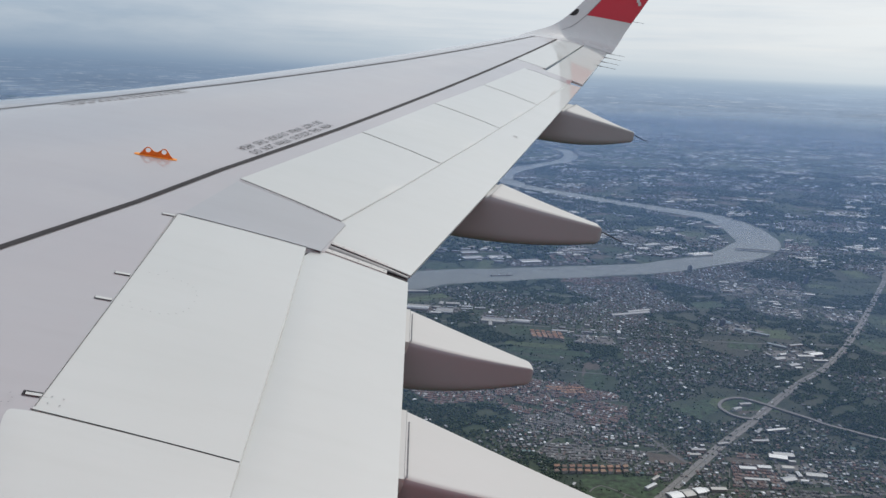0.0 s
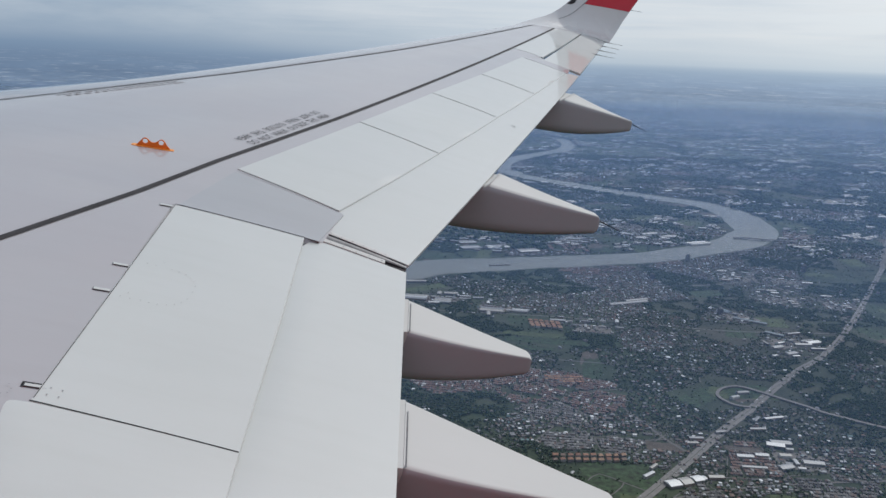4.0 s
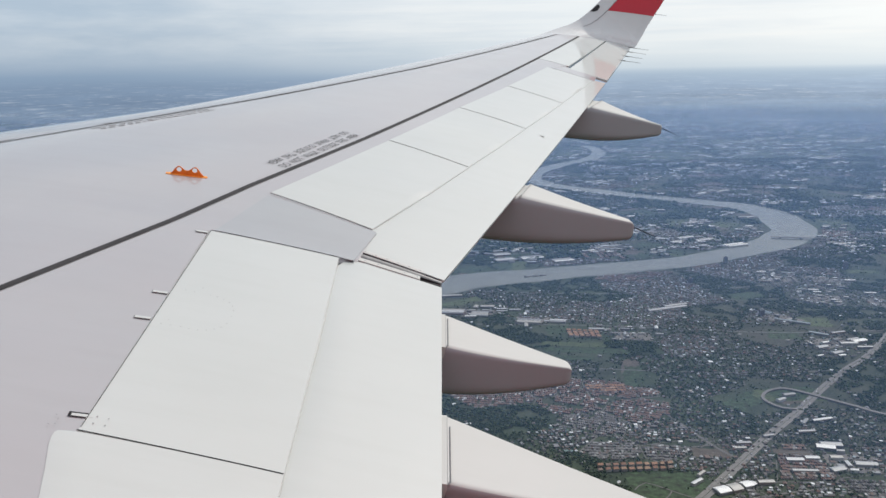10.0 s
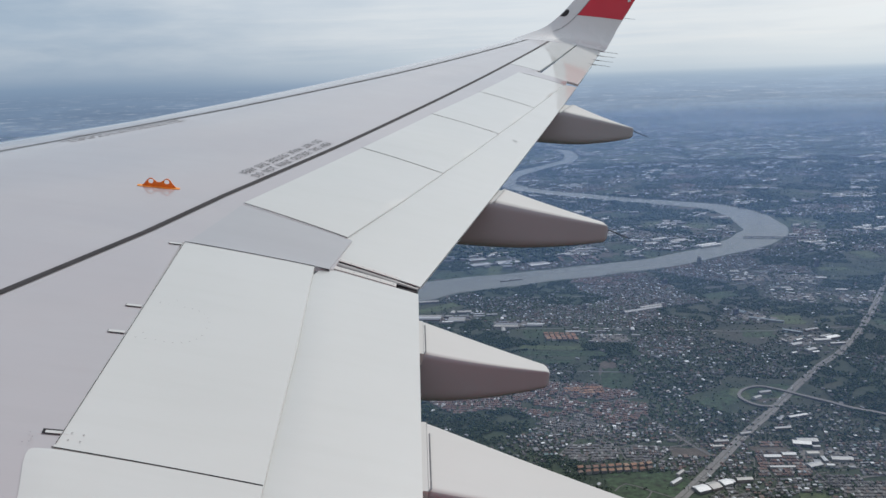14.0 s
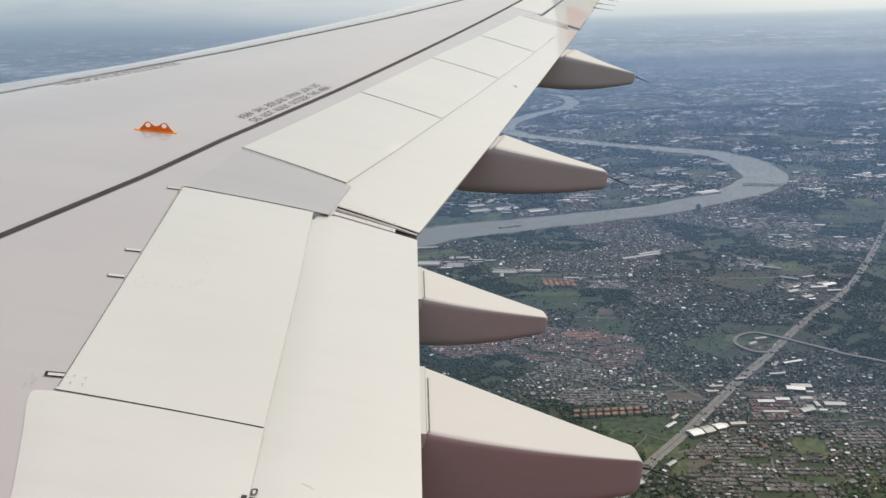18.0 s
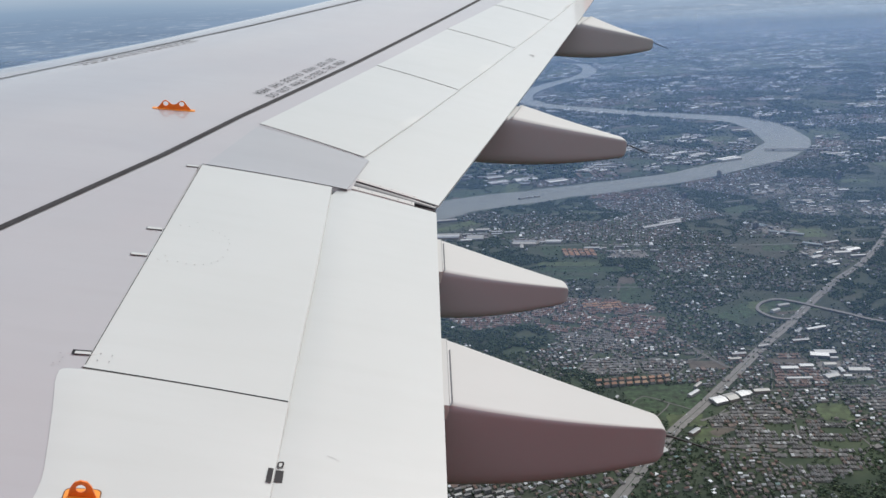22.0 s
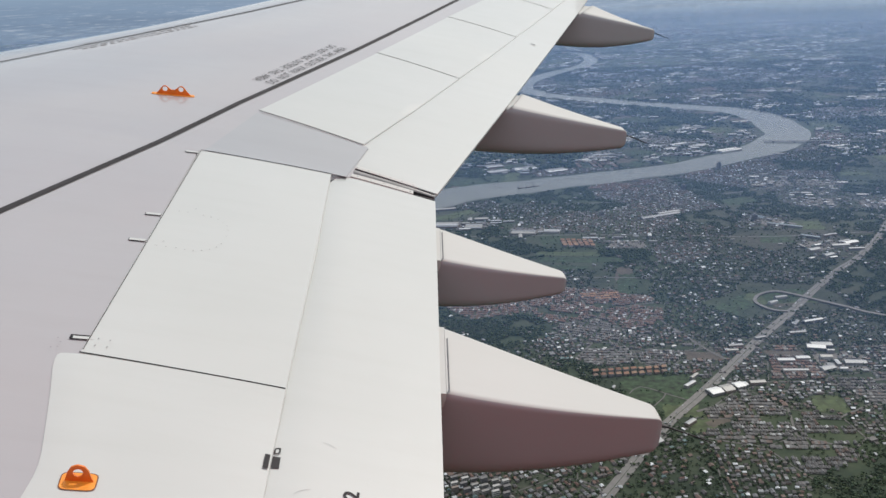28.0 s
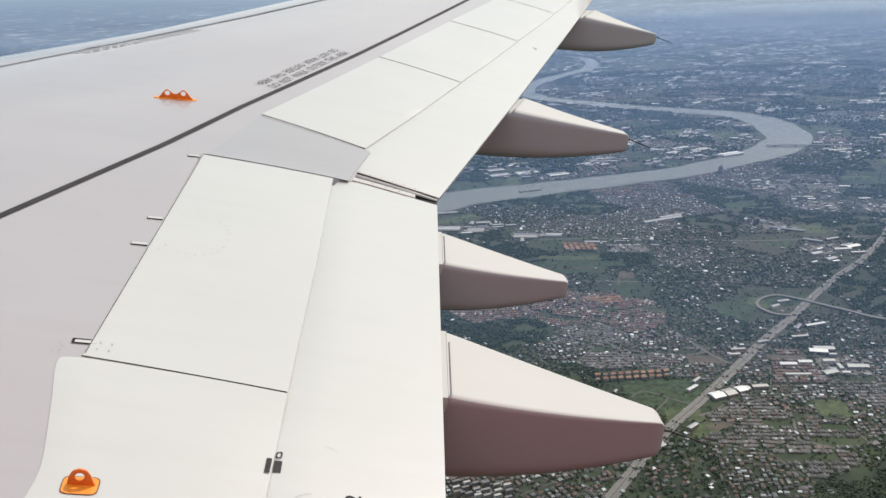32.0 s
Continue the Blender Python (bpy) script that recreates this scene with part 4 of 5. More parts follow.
for arc in (((6.758, 4.308), (6.770, 4.307), (6.782, 4.302), (6.793, 4.294)), ((6.707, 4.089), (6.714, 4.098), (6.723, 4.105), (6.734, 4.111), (6.746, 4.115))):
    bars("scuff_mark", [(p[0], p[1], q[0] - p[0], q[1] - p[1], math.dist(p, q), 0.0011) for p, q in zip(arc, arc[1:])], WORN, -0.0015, "faint curved scuff on the flap")


def fuselage():
    """Plain cabin side beside and below the window."""
    bm = bmesh.new()
    rings = []
    for x in (-9.0, -3.0, 3.0, 9.0, 14.0, 18.0):
        r = 1.93 - max(0.0, x - 12) * 0.06
        rings.append([bm.verts.new((x, r * math.cos(a), 0.75 + r * 1.05 * math.sin(a))) for a in [2 * math.pi * k / 40 for k in range(40)]])
    for a, b in zip(rings, rings[1:]):
        for i in range(40):
            bm.faces.new((a[i], a[(i + 1) % 40], b[(i + 1) % 40], b[i]))
    bm.faces.new(rings[0])
    bm.faces.new(list(reversed(rings[-1])))
    ob = part("aircraft_fuselage", bm, RED, None, "", smooth=True)
    ob.matrix_world = CRAFT
    tagged(ob, "red painted side of the airliner cabin", "aircraft fuselage", kind="structure")


fuselage()

# ---- the land far below: one sheet, a winding river, a main road, towns ----


def sheet(name, x0, x1, y0, y1, z, mat, label, category):
    ob = mesh_object(name, [(x0, y0, z), (x1, y0, z), (x1, y1, z), (x0, y1, z)], [(0, 1, 2, 3)], mat)
    return tagged(ob, label, category, kind="structure")


sheet("ground", -12000, 12000, -4000, 14000, 0.0, GROUND, "dark green and brown urban land seen from the air", "ground")


def spline(pts, step):
    """Catmull-Rom through (x, y, width) points."""
    out = []
    p = [pts[0]] + list(pts) + [pts[-1]]
    for a, b, c, d in zip(p, p[1:], p[2:], p[3:]):
        n = max(2, int(math.dist(b[:2], c[:2]) / step))
        for i in range(n):
            t = i / n
            out.append(tuple(0.5 * (2 * q1 + (q2 - q0) * t + (2 * q0 - 5 * q1 + 4 * q2 - q3) * t * t + (3 * q1 - q0 - 3 * q2 + q3) * t ** 3) for q0, q1, q2, q3 in zip(a, b, c, d)))
    out.append(tuple(map(float, pts[-1])))
    return out


def ribbon(name, line, z, mat, thick=0.0, wobble=0.0):
    """A flat band along (x, y, width) points, with a skirt where it is thick."""
    verts, faces = [], []
    n = len(line)
    for i, (x, y, w) in enumerate(line):
        a, b = line[max(0, i - 1)], line[min(n - 1, i + 1)]
        d = Vector((b[0] - a[0], b[1] - a[1])).normalized()
        for s in (1, -1):
            k = w / 2 * (1 + wobble * noise.noise(Vector((x * 0.02, y * 0.02, s * 7.0))))
            verts.append((x - s * d.y * k, y + s * d.x * k, z))
        if thick:
            for s in (1, -1):
                verts.append((x - s * d.y * w / 2, y + s * d.x * w / 2, z - thick))
    m = 4 if thick else 2
    for i in range(n - 1):
        p, q = i * m, (i + 1) * m
        faces.append((p, p + 1, q + 1, q))
        if thick:
            faces.append((p, q, q + 2, p + 2))
            faces.append((p + 1, p + 3, q + 3, q + 1))
    return mesh_object(name, verts, faces, mat)


RIVER = spline([(-700, 3150, 22), (-200, 2960, 24), (100, 2870, 26), (268, 2912, 28), (394, 3015, 30), (478, 3056, 32), (523, 2922, 36), (522, 2739, 42), (477, 2568, 46), (417, 2462, 48), (346, 2358, 48), (268, 2214, 48),
                (238, 2079, 47), (256, 1959, 47), (307, 1875, 48), (394, 1771, 52), (483, 1674, 56), (560, 1600, 62), (588, 1512, 66), (585, 1422, 72), (561, 1322, 72), (497, 1232, 64), (409, 1168, 54), (325, 1118, 54),
                (169, 1072, 62), (50, 1036, 72), (-34, 972, 78), (-94, 870, 72), (-121, 772, 66), (-122, 684, 68), (-123, 588, 74), (-145, 500, 78), (-190, 380, 80), (-260, 150, 80)], 12)
tagged(ribbon("river", RIVER, 0.12, WATER, 0.0, 0.18), "wide grey-green river winding through the city", "river", kind="structure")
MAIN = spline([(640, 1090, 6), (470, 838, 6), (391, 735, 6), (350, 694, 6.2), (306, 645, 6.6), (271, 603, 6.8), (235, 563, 6.8), (202, 523, 6.8), (165, 479, 6.8), (132, 441, 6.8), (96, 390, 6.8), (40, 312, 6.8)], 10)
tagged(ribbon("road", MAIN, 0.35, ROADM, 0.35), "wide grey trunk road running diagonally through the suburbs", "road", kind="structure")
OVER = spline([(272, 607, 2.8), (263, 610, 2.6), (257, 620, 2.6), (256, 632, 2.6), (265, 645, 2.6), (279, 650, 2.8), (291, 641, 3.0), (303, 627, 3.2), (318, 610, 3.2), (334, 592, 3.2), (385, 560, 3.2), (520, 520, 3.4), (640, 500, 3.4)], 4)
tagged(ribbon("flyover", OVER, 1.3, ROADM, 1.1), "curved concrete flyover ramp crossing the trunk road", "road", kind="structure")
SIDE = [spline(p, 12) for p in (
    [(150, 680, 2.4), (172, 612, 2.4), (192, 545, 2.4), (203, 524, 2.4)], [(60, 722, 2.2), (150, 705, 2.2), (250, 690, 2.2), (340, 690, 2.2)], [(158, 460, 2.4), (163, 462, 2.2), (193, 474, 2.2), (228, 482, 2.2), (261, 487, 2.2), (330, 492, 2.4), (420, 480, 2.4)],
    [(430, 1010, 4), (480, 900, 4), (450, 812, 4)], [(60, 980, 3), (220, 960, 3), (420, 1000, 4), (600, 1150, 4)], [(20, 850, 2.6), (140, 838, 2.6), (240, 820, 2.6), (330, 800, 2.6), (440, 800, 2.6)],
    [(95, 1180, 3), (260, 1260, 3), (430, 1300, 3)], [(700, 1900, 5), (860, 2700, 6), (980, 4200, 7)], [(120, 1800, 4), (420, 2250, 4), (900, 2300, 5), (1500, 2200, 6)],
    [(640, 1090, 8), (800, 1350, 9), (1100, 1750, 9), (1700, 2300, 10)], [(560, 1180, 3), (640, 1150, 3), (760, 1100, 4)],
    [(97, 668, 1.6), (99, 649, 1.6), (103, 602, 1.6), (102, 562, 1.6)], [(121, 690, 1.5), (123, 663, 1.5), (129, 571, 1.5), (131, 534, 1.5)], [(80, 532, 1.5), (94, 534, 1.5), (133, 539, 1.5), (174, 546, 1.5), (200, 550, 1.5)],
    [(124, 487, 0.9), (133, 496, 0.9), (146, 485, 0.9), (158, 474, 0.9)], [(132, 466, 0.9), (143, 479, 0.9), (146, 485, 0.9)])]
for s in SIDE:
    tagged(ribbon("street", s, 0.22, STREET), "narrow grey street between houses", "street", kind="structure")
MEDIAN = [(x, y, 0.28) for x, y, w in MAIN]
tagged(ribbon("road_median", MEDIAN, 0.42, GRASS, 0.05), "narrow planted strip along the middle of the road", "road", kind="structure")
LAKE = spline([(600, 735, 14), (640, 722, 30), (690, 700, 44), (735, 655, 60), (760, 600, 70), (745, 560, 40)], 8)
tagged(ribbon("lake", LAKE, 0.12, WATER, 0.0, 0.3), "grey-green lake with a sandy shore", "lake", kind="structure")
POND = spline([(548, 525, 12), (580, 508, 26), (615, 494, 24), (640, 484, 8)], 6)
tagged(ribbon("lake", POND, 0.12, WATER, 0.0, 0.3), "narrow grey-green pond among houses", "lake", kind="structure")

rng = np.random.default_rng(11)


def to_line(P, line):
    """Distance of points to a band's edge (negative inside)."""
    L = np.array(line)
    best = np.full(len(P), 1e9)
    for i in range(0, len(P), 4000):
        q = P[i:i + 4000]
        d = np.hypot(q[:, None, 0] - L[None, :, 0], q[:, None, 1] - L[None, :, 1]) - L[None, :, 2] / 2
        best[i:i + 4000] = d.min(1)
    return best


def in_view(P, m=40.0):
    """The wedge of land that lies outboard and aft of the wing."""
    x, y = P[:, 0], P[:, 1]
    return (x > -30 - m * 0.5 + (y - 400) * -0.01) & (x < 0.72 * y + m) & (y > 345) & ((x > -60) | (y < 1000))


# land use: blocks with a street angle and a use that neighbours tend to share
FORCED = [(146, 488, -0.12, "field"), (128, 508, -0.13, "field"), (182, 528, -0.1, "dense"), (160, 565, -0.2, "dense"), (165, 545, -0.2, "grey"), (210, 530, -0.1, "dense"), (118, 545, -0.1, "grey"), (240, 519, -0.13, "red"), (268, 520, -0.13, "works"), (190, 440, -0.12, "grey"), (222, 432, -0.12, "grey"), (205, 408, -0.12, "grey"),
          (238, 466, -0.12, "dense"), (275, 480, -0.12, "grey"), (300, 520, -0.12, "dense"), (255, 435, -0.1, "dense"), (114, 629, -0.45, "red"), (122, 590, -0.45, "grey"), (100, 668, -0.45, "red"), (140, 655, -0.45, "red"), (150, 610, -0.45, "red"), (60, 600, -0.2, "wood"),
          (50, 650, -0.15, "red"), (70, 545, 0.2, "garden"), (95, 560, 0.2, "dense"), (139, 758, -0.18, "field"), (105, 745, -0.18, "field"), (90, 790, -0.1, "wood"), (249, 713, -0.16, "garden"), (215, 670, -0.1, "garden"),
          (285, 735, -0.16, "garden"), (230, 760, -0.16, "dense"), (300, 690, -0.2, "garden"), (190, 720, -0.2, "garden"), (174, 895, -0.2, "dense"), (140, 880, 0.1, "dense"), (215, 905, -0.2, "dense"), (120, 940, 0.1, "garden"),
          (235, 865, -0.25, "dense"), (190, 800, -0.2, "works"), (265, 835, -0.2, "garden"), (300, 880, -0.1, "wood"), (357, 953, 0.2, "wood"), (340, 1010, 0.2, "wood"), (372, 895, 0.2, "wood"), (413, 855, 0.2, "wood"),
          (465, 850, 0.2, "wood"), (418, 1020, -0.24, "works"), (470, 1010, -0.24, "works"), (430, 925, -0.22, "works"), (485, 905, -0.22, "works"), (383, 833, -0.2, "field"), (336, 792, -0.2, "field"), (365, 770, 0.3, "works"),
          (45, 890, -0.1, "works"), (100, 862, -0.1, "works"), (60, 820, -0.1, "wood"), (160, 985, 0.1, "wood"), (60, 430, 0.35, "dense"), (30, 400, 0.35, "dense"), (100, 425, 0.3, "dense"), (130, 400, 0.3, "garden"),
          (170, 395, -0.1, "dense"), (259, 578, -0.15, "garden"), (300, 560, -0.2, "garden"), (250, 402, 0.2, "garden"), (205, 595, 0.3, "garden"), (60, 490, 0.2, "garden"), (110, 475, 0.3, "wood"), (95, 520, -0.1, "wood")]
raw = []
for gx in np.arange(-120, 2500, 60):
    for gy in np.arange(330, 3300, 60):
        p = rng.uniform(-24, 24, 2) + (gx, gy)
        if in_view(p[None], 60)[0] and all((p[0] - f[0]) ** 2 + (p[1] - f[1]) ** 2 > 1200 for f in FORCED):
            raw.append((p[0], p[1], noise.fractal(Vector((p[0] * 0.0062, p[1] * 0.0062, 3.7)), 0.8, 2.0, 3), noise.fractal(Vector((p[0] * 0.012, p[1] * 0.012, 9.1)), 0.8, 2.0, 3), noise.noise(Vector((p[0] * 0.004, p[1] * 0.004, 5.0)))))
RAW = np.array(raw)
LOW, HIGH = np.quantile(RAW[:, 2], (0.43, 0.54)), np.quantile(RAW[:, 2], (0.70, 0.80))  # near, far
split = [np.quantile(RAW[:, 3], q) for q in (0.12, 0.24, 0.36, 0.60, 0.78)]
seeds = [list(f) for f in FORCED]
for x, y, u, v, a in raw:
    low, high = LOW[int(y > 1150)], HIGH[int(y > 1150)]
    if u < low:
        kind = "field" if v > split[3] else "wood"
    elif u < high:
        kind = "garden" if v < split[4] else "dense"
    else:
        kind = "red" if v < split[0] else "grey" if v < split[1] else "works" if v < split[2] else "dense"
    seeds.append([x, y, 2.4 * a + rng.choice((0.0, math.pi / 2)) + rng.normal(0, 0.06), kind])
SD = np.array([[s[0], s[1]] for s in seeds])


def owned(P, si, gap):
    """Which points lie in block si, at least a lane's width from its edge."""
    others = SD[(np.abs(SD - SD[si]).max(1) < 170) & (np.arange(len(SD)) != si)]
    d = np.hypot(*(P - SD[si]).T)
    o = np.hypot(P[:, None, 0] - others[None, :, 0], P[:, None, 1] - others[None, :, 1]).min(1)
    return o - d > gap


FIELDS = [  # x, y, half length, half width, angle, kind
    (146, 490, 26, 21, -0.12, "g"), (150, 462, 11, 8, -0.12, "m"), (186, 537, 12, 7, -0.14, "s"), (238, 462, 9, 10, -0.12, "m"), (273, 630, 9, 10, 0.3, "s"), (140, 757, 42, 8, -0.18, "g"), (132, 776, 30, 6, -0.16, "m"),
    (118, 738, 30, 5, -0.18, "g"), (383, 833, 15, 17, -0.2, "m"), (336, 792, 15, 13, -0.2, "g"), (790, 600, 30, 16, 0.3, "s"), (744, 771, 40, 12, 0.2, "g"), (156, 444, 10, 6, 0.5, "m"), (166, 447, 7, 3.5, 0.5, "s"), (240, 535, 12, 5, -0.13, "s"), (352, 940, 20, 14, 0.3, "g")]


def plot(x, y, a, b, ang, kind, z):
    """A rough four-sided plot of strips with a ragged edge."""
    V, F = [], []
    n = 8
    for i in range(n + 1):
        for j in range(n + 1):
            u, v = (i / n * 2 - 1) * a, (j / n * 2 - 1) * b
            k = Vector((x * 0.1 + i * 0.6, y * 0.1 + j * 0.6, 0.3))
            u, v = u + noise.noise(k) * a * 0.22, v + noise.noise(k + Vector((9, 4, 2))) * b * 0.28
            V.append((x + u * math.cos(ang) - v * math.sin(ang), y + u * math.sin(ang) + v * math.cos(ang), z))
    for i in range(n):
        for j in range(n):
            p = i * (n + 1) + j
            F.append((p, p + n + 1, p + n + 2, p + 1))
    ob = mesh_object("field", V, F, {"g": GRASS, "m": MEADOW, "s": SAND, "y": YARD}[kind])
    tagged(ob, {"g": "open dull green field between houses", "m": "mown light green field between houses", "s": "bare brown cleared ground", "y": "pale concrete yard between warehouses"}[kind], "field", kind="structure")


def at_block(seed, u, v):
    x, y, ang, kind = seed
    return np.stack([x + u * math.cos(ang) - v * math.sin(ang), y + u * math.sin(ang) + v * math.cos(ang)], 1)


def grid_points(seed, pu, pv, jitter):
    u, v = np.meshgrid(np.arange(-62, 62, pu), np.arange(-62, 62, pv))
    u, v = u.ravel() + rng.uniform(-jitter, jitter, u.size), v.ravel() + rng.uniform(-jitter, jitter, v.size)
    return at_block(seed, u, v)


lots, trees, sheds, rows_street = [], [], [], []  # lots: x, y, angle, half width, half depth, roof kind, far
TREES = {"garden": 0.24, "dense": 0.10, "red": 0.05, "grey": 0.05, "works": 0.06, "field": 0.02, "wood": 0.0}
for si, seed in enumerate(seeds):
    sx, sy, ang, kind = seed
    far = sy > 1150
    k = 1.0 if not far else 1.65
    if kind in ("garden", "dense"):
        pu, pv, occ = (4.3, 4.7, 0.50) if kind == "garden" else (3.2, 3.7, 0.82)
        P = grid_points(seed, pu * k, pv * k, 1.5 if kind == "garden" else 0.75)
        P = P[owned(P, si, 2.2) & in_view(P)]
        for x, y in P[rng.random(len(P)) < occ]:
            lots.append((x, y, ang + rng.choice((0.0, math.pi / 2)) + rng.normal(0, 0.16 if kind == "garden" else 0.05), k * rng.uniform(0.55, 1.5), k * rng.uniform(0.6, 1.2), 1 if rng.random() < 0.16 else 0, far))
    elif kind in ("red", "grey"):
        for v0 in np.arange(-58, 58, 8.2 * k):
            u0, run = -58.0, 0
            shift, gabled = rng.uniform(-0.35, 0.35), rng.random() < 0.55
            while u0 < 58:
                if run == 0:
                    skip, depth, length = rng.random() < 0.10, 1.42 * k * rng.uniform(0.85, 1.12), rng.integers(6, 21)
                w = (0.74 if kind == "red" else 0.80) * k
                P = at_block(seed, np.array([u0, u0]), np.array([v0 + shift + 2.1 * k, v0 + shift - 2.1 * k]))
                ok = owned(P, si, 2.5) & in_view(P) & (not skip)
                for (x, y), good in zip(P, ok):
                    if good and rng.random() < 0.93:
                        a, b = w * 0.985, depth * rng.uniform(0.82, 1.12)
                        lots.append((x, y, ang + rng.normal(0, 0.02) + (math.pi / 2 if gabled else 0.0), b if gabled else a, a * 0.88 if gabled else b, 1 if kind == "red" else 3, far))
                if ok.all() and not far:
                    rows_street.append((u0, v0 + shift, seed, w))
                run += 1
                u0 += 2 * w
                if run >= length:
                    u0, run = u0 + 2.2, 0
    elif kind == "works":
        P = grid_points(seed, 15 * k, 9.5 * k, 3.0)
        P = P[owned(P, si, 6.0) & in_view(P)]
        for x, y in P:
            if rng.random() < 0.52:
                big = rng.random() ** 2
                sheds.append((x, y, ang + rng.normal(0, 0.06) + (math.pi / 2 if rng.random() < 0.2 else 0.0), k * (2.2 + 5.5 * big), k * (1.2 + 2.8 * big * rng.random())))
        if in_view(np.array([[sx, sy]]), -10)[0] and sy < 1700:
            FIELDS.append((sx + 4, sy - 3, 17.0, 13.0, ang, "y"))
        P = grid_points(seed, 4.4, 4.6, 0.6)
        P = P[owned(P, si, 2.0) & in_view(P) & (rng.random(len(P)) < 0.42)]
        lots += [(x, y, ang, rng.uniform(0.7, 1.5), rng.uniform(0.7, 1.2), 0, far) for x, y in P]
    elif kind == "wood":
        P = grid_points(seed, 1.95 if not far else 5.0, 1.95 if not far else 5.0, 0.9 if not far else 2.2)
        P = P[owned(P, si, 0.0) & in_view(P) & (rng.random(len(P)) < 0.80)]
        P = P[[noise.noise(Vector((x * 0.07, y * 0.07, 2.2))) > -0.22 for x, y in P]]
        for x, y in P:
            if rng.random() < (0.012 if not far else 0.03):
                lots.append((x, y, rng.uniform(0, 3), rng.uniform(0.9, 1.7), rng.uniform(0.9, 1.5), 0, far))
            else:
                trees.append((x, y, rng.uniform(0.7, 1.55) * (2.3 if far else 1.0)))
    elif si >= len(FORCED) and sy < 2300 and in_view(np.array([[sx, sy]]), 0)[0]:
        for _ in range(2):
            FIELDS.append((sx + rng.uniform(-11, 11), sy + rng.uniform(-14, 14), rng.uniform(14, 27), rng.uniform(7, 14), ang, rng.choice(("g", "g", "m", "s"))))
    m = int(TREES[kind] * 7000 * (0.35 if far else 1.0))
    if m:
        P = np.stack([rng.uniform(-52, 52, m) + sx, rng.uniform(-52, 52, m) + sy], 1)
        P = P[owned(P, si, -1.5) & in_view(P)]
        trees += [(x, y, rng.uniform(0.5, 1.15) * (2.0 if far else 1.0)) for x, y in P]
    if kind in ("field", "garden", "works") and not far:
        a = rng.uniform(0, 2 * math.pi, 700)
        P = np.stack([sx + 60 * rng.random(700) * np.cos(a), sy + 60 * rng.random(700) * np.sin(a)], 1)
        P = P[owned(P, si, -1.0) & ~owned(P, si, 4.5) & in_view(P)]
        trees += [(x, y, rng.uniform(0.6, 1.3)) for x, y in P]
for i, (x, y, a, b, ang, kind) in enumerate(FIELDS):
    plot(x, y, a, b, ang, kind, 0.03 + 0.0009 * (i % 90))


def in_field(P, grow=1.0):
    hit = np.zeros(len(P), bool)
    for x, y, a, b, ang, kind in FIELDS:
        if kind == "y":
            continue
        dx, dy = P[:, 0] - x, P[:, 1] - y
        u, v = dx * math.cos(ang) + dy * math.sin(ang), -dx * math.sin(ang) + dy * math.cos(ang)
        hit |= (np.abs(u) < a * grow) & (np.abs(v) < b * grow)
    return hit


def clear(items, gap, grow=1.02):
    P = np.array([i[:2] for i in items])
    ok = (to_line(P, RIVER) > gap + 4.5) & (to_line(P, MAIN) > gap) & (to_line(P, OVER) > gap) & ~in_field(P, grow) & (to_line(P, LAKE) > gap)
    for s in SIDE:
        ok &= to_line(P, s) > gap * 0.5
    return [i for i, k in zip(items, ok) if k]


# bright roofs of works and markets drawn together over the farther plain
specks = []
for _ in range(230):
    y = 420 + 700 * rng.random()
    specks.append((rng.uniform(-30, 0.7 * y), y, rng.uniform(0, 3), rng.uniform(0.6, 1.9), rng.uniform(0.5, 1.1)))
for _ in range(430):
    cy = 1150 + 3300 * rng.random() ** 1.3
    cx, ca = rng.uniform(-0.05, 0.76) * cy, rng.uniform(-0.5, 0.9)
    k = 0.7 + cy / 1500.0
    for _ in range(int(rng.integers(4, 18))):
        u, v = rng.normal(0, 10 * k), rng.normal(0, 6 * k)
        specks.append((cx + u * math.cos(ca) - v * math.sin(ca), cy + u * math.sin(ca) + v * math.cos(ca), ca + rng.normal(0, 0.08), k * rng.uniform(0.9, 4.2), k * rng.uniform(0.6, 1.9)))
for _ in range(420):
    cy = 2500 + 2600 * rng.random() ** 1.1
    cx, ca = rng.uniform(-0.62, 0.8) * cy, rng.uniform(-0.4, 0.6)
    k = cy / 1000.0
    for _ in range(int(rng.integers(3, 16))):
        u, v = rng.normal(0, 18 * k), rng.normal(0, 12 * k)
        specks.append((cx + u, cy + v, ca, k * rng.uniform(1.2, 4.0), k * rng.uniform(0.8, 2.4)))
lots, sheds = clear(lots, 1.6), clear(sheds, 5.0)
trees = clear(trees, 1.2, 0.92)
hedge = []
for x, y, a, b, ang, kind in FIELDS:
    if kind in "gm":
        for _ in range(int(a * b / 26)):
            u, v = a * rng.uniform(-0.95, 0.95), b * rng.choice((-0.85, -0.1, 0.9)) + rng.normal(0, 0.4)
            hedge.append((x + u * math.cos(ang) - v * math.sin(ang), y + u * math.sin(ang) + v * math.cos(ang), rng.uniform(0.4, 0.9) * (1 + y / 2500)))
trees += [h for h, k in zip(hedge, to_line(np.array(hedge)[:, :2], RIVER) > 7.0) if k]
specks = clear(specks, 2.0)
for k in range(10):
    for r in range(2):
        lots.append((108 + 5.0 * k + 1.2 * r, 513 + 0.1 * k + 6.6 * r, 0.15 + rng.normal(0, 0.05), rng.uniform(1.5, 1.9), rng.uniform(1.4, 1.8), 2, False))
lots += [(125 + 2.6 * k, 652 + 5.0 * r + rng.normal(0, 0.3), 0.1, 1.25, 1.7, 2, False) for k in range(12) for r in range(3) if k > 3 or r > 0]
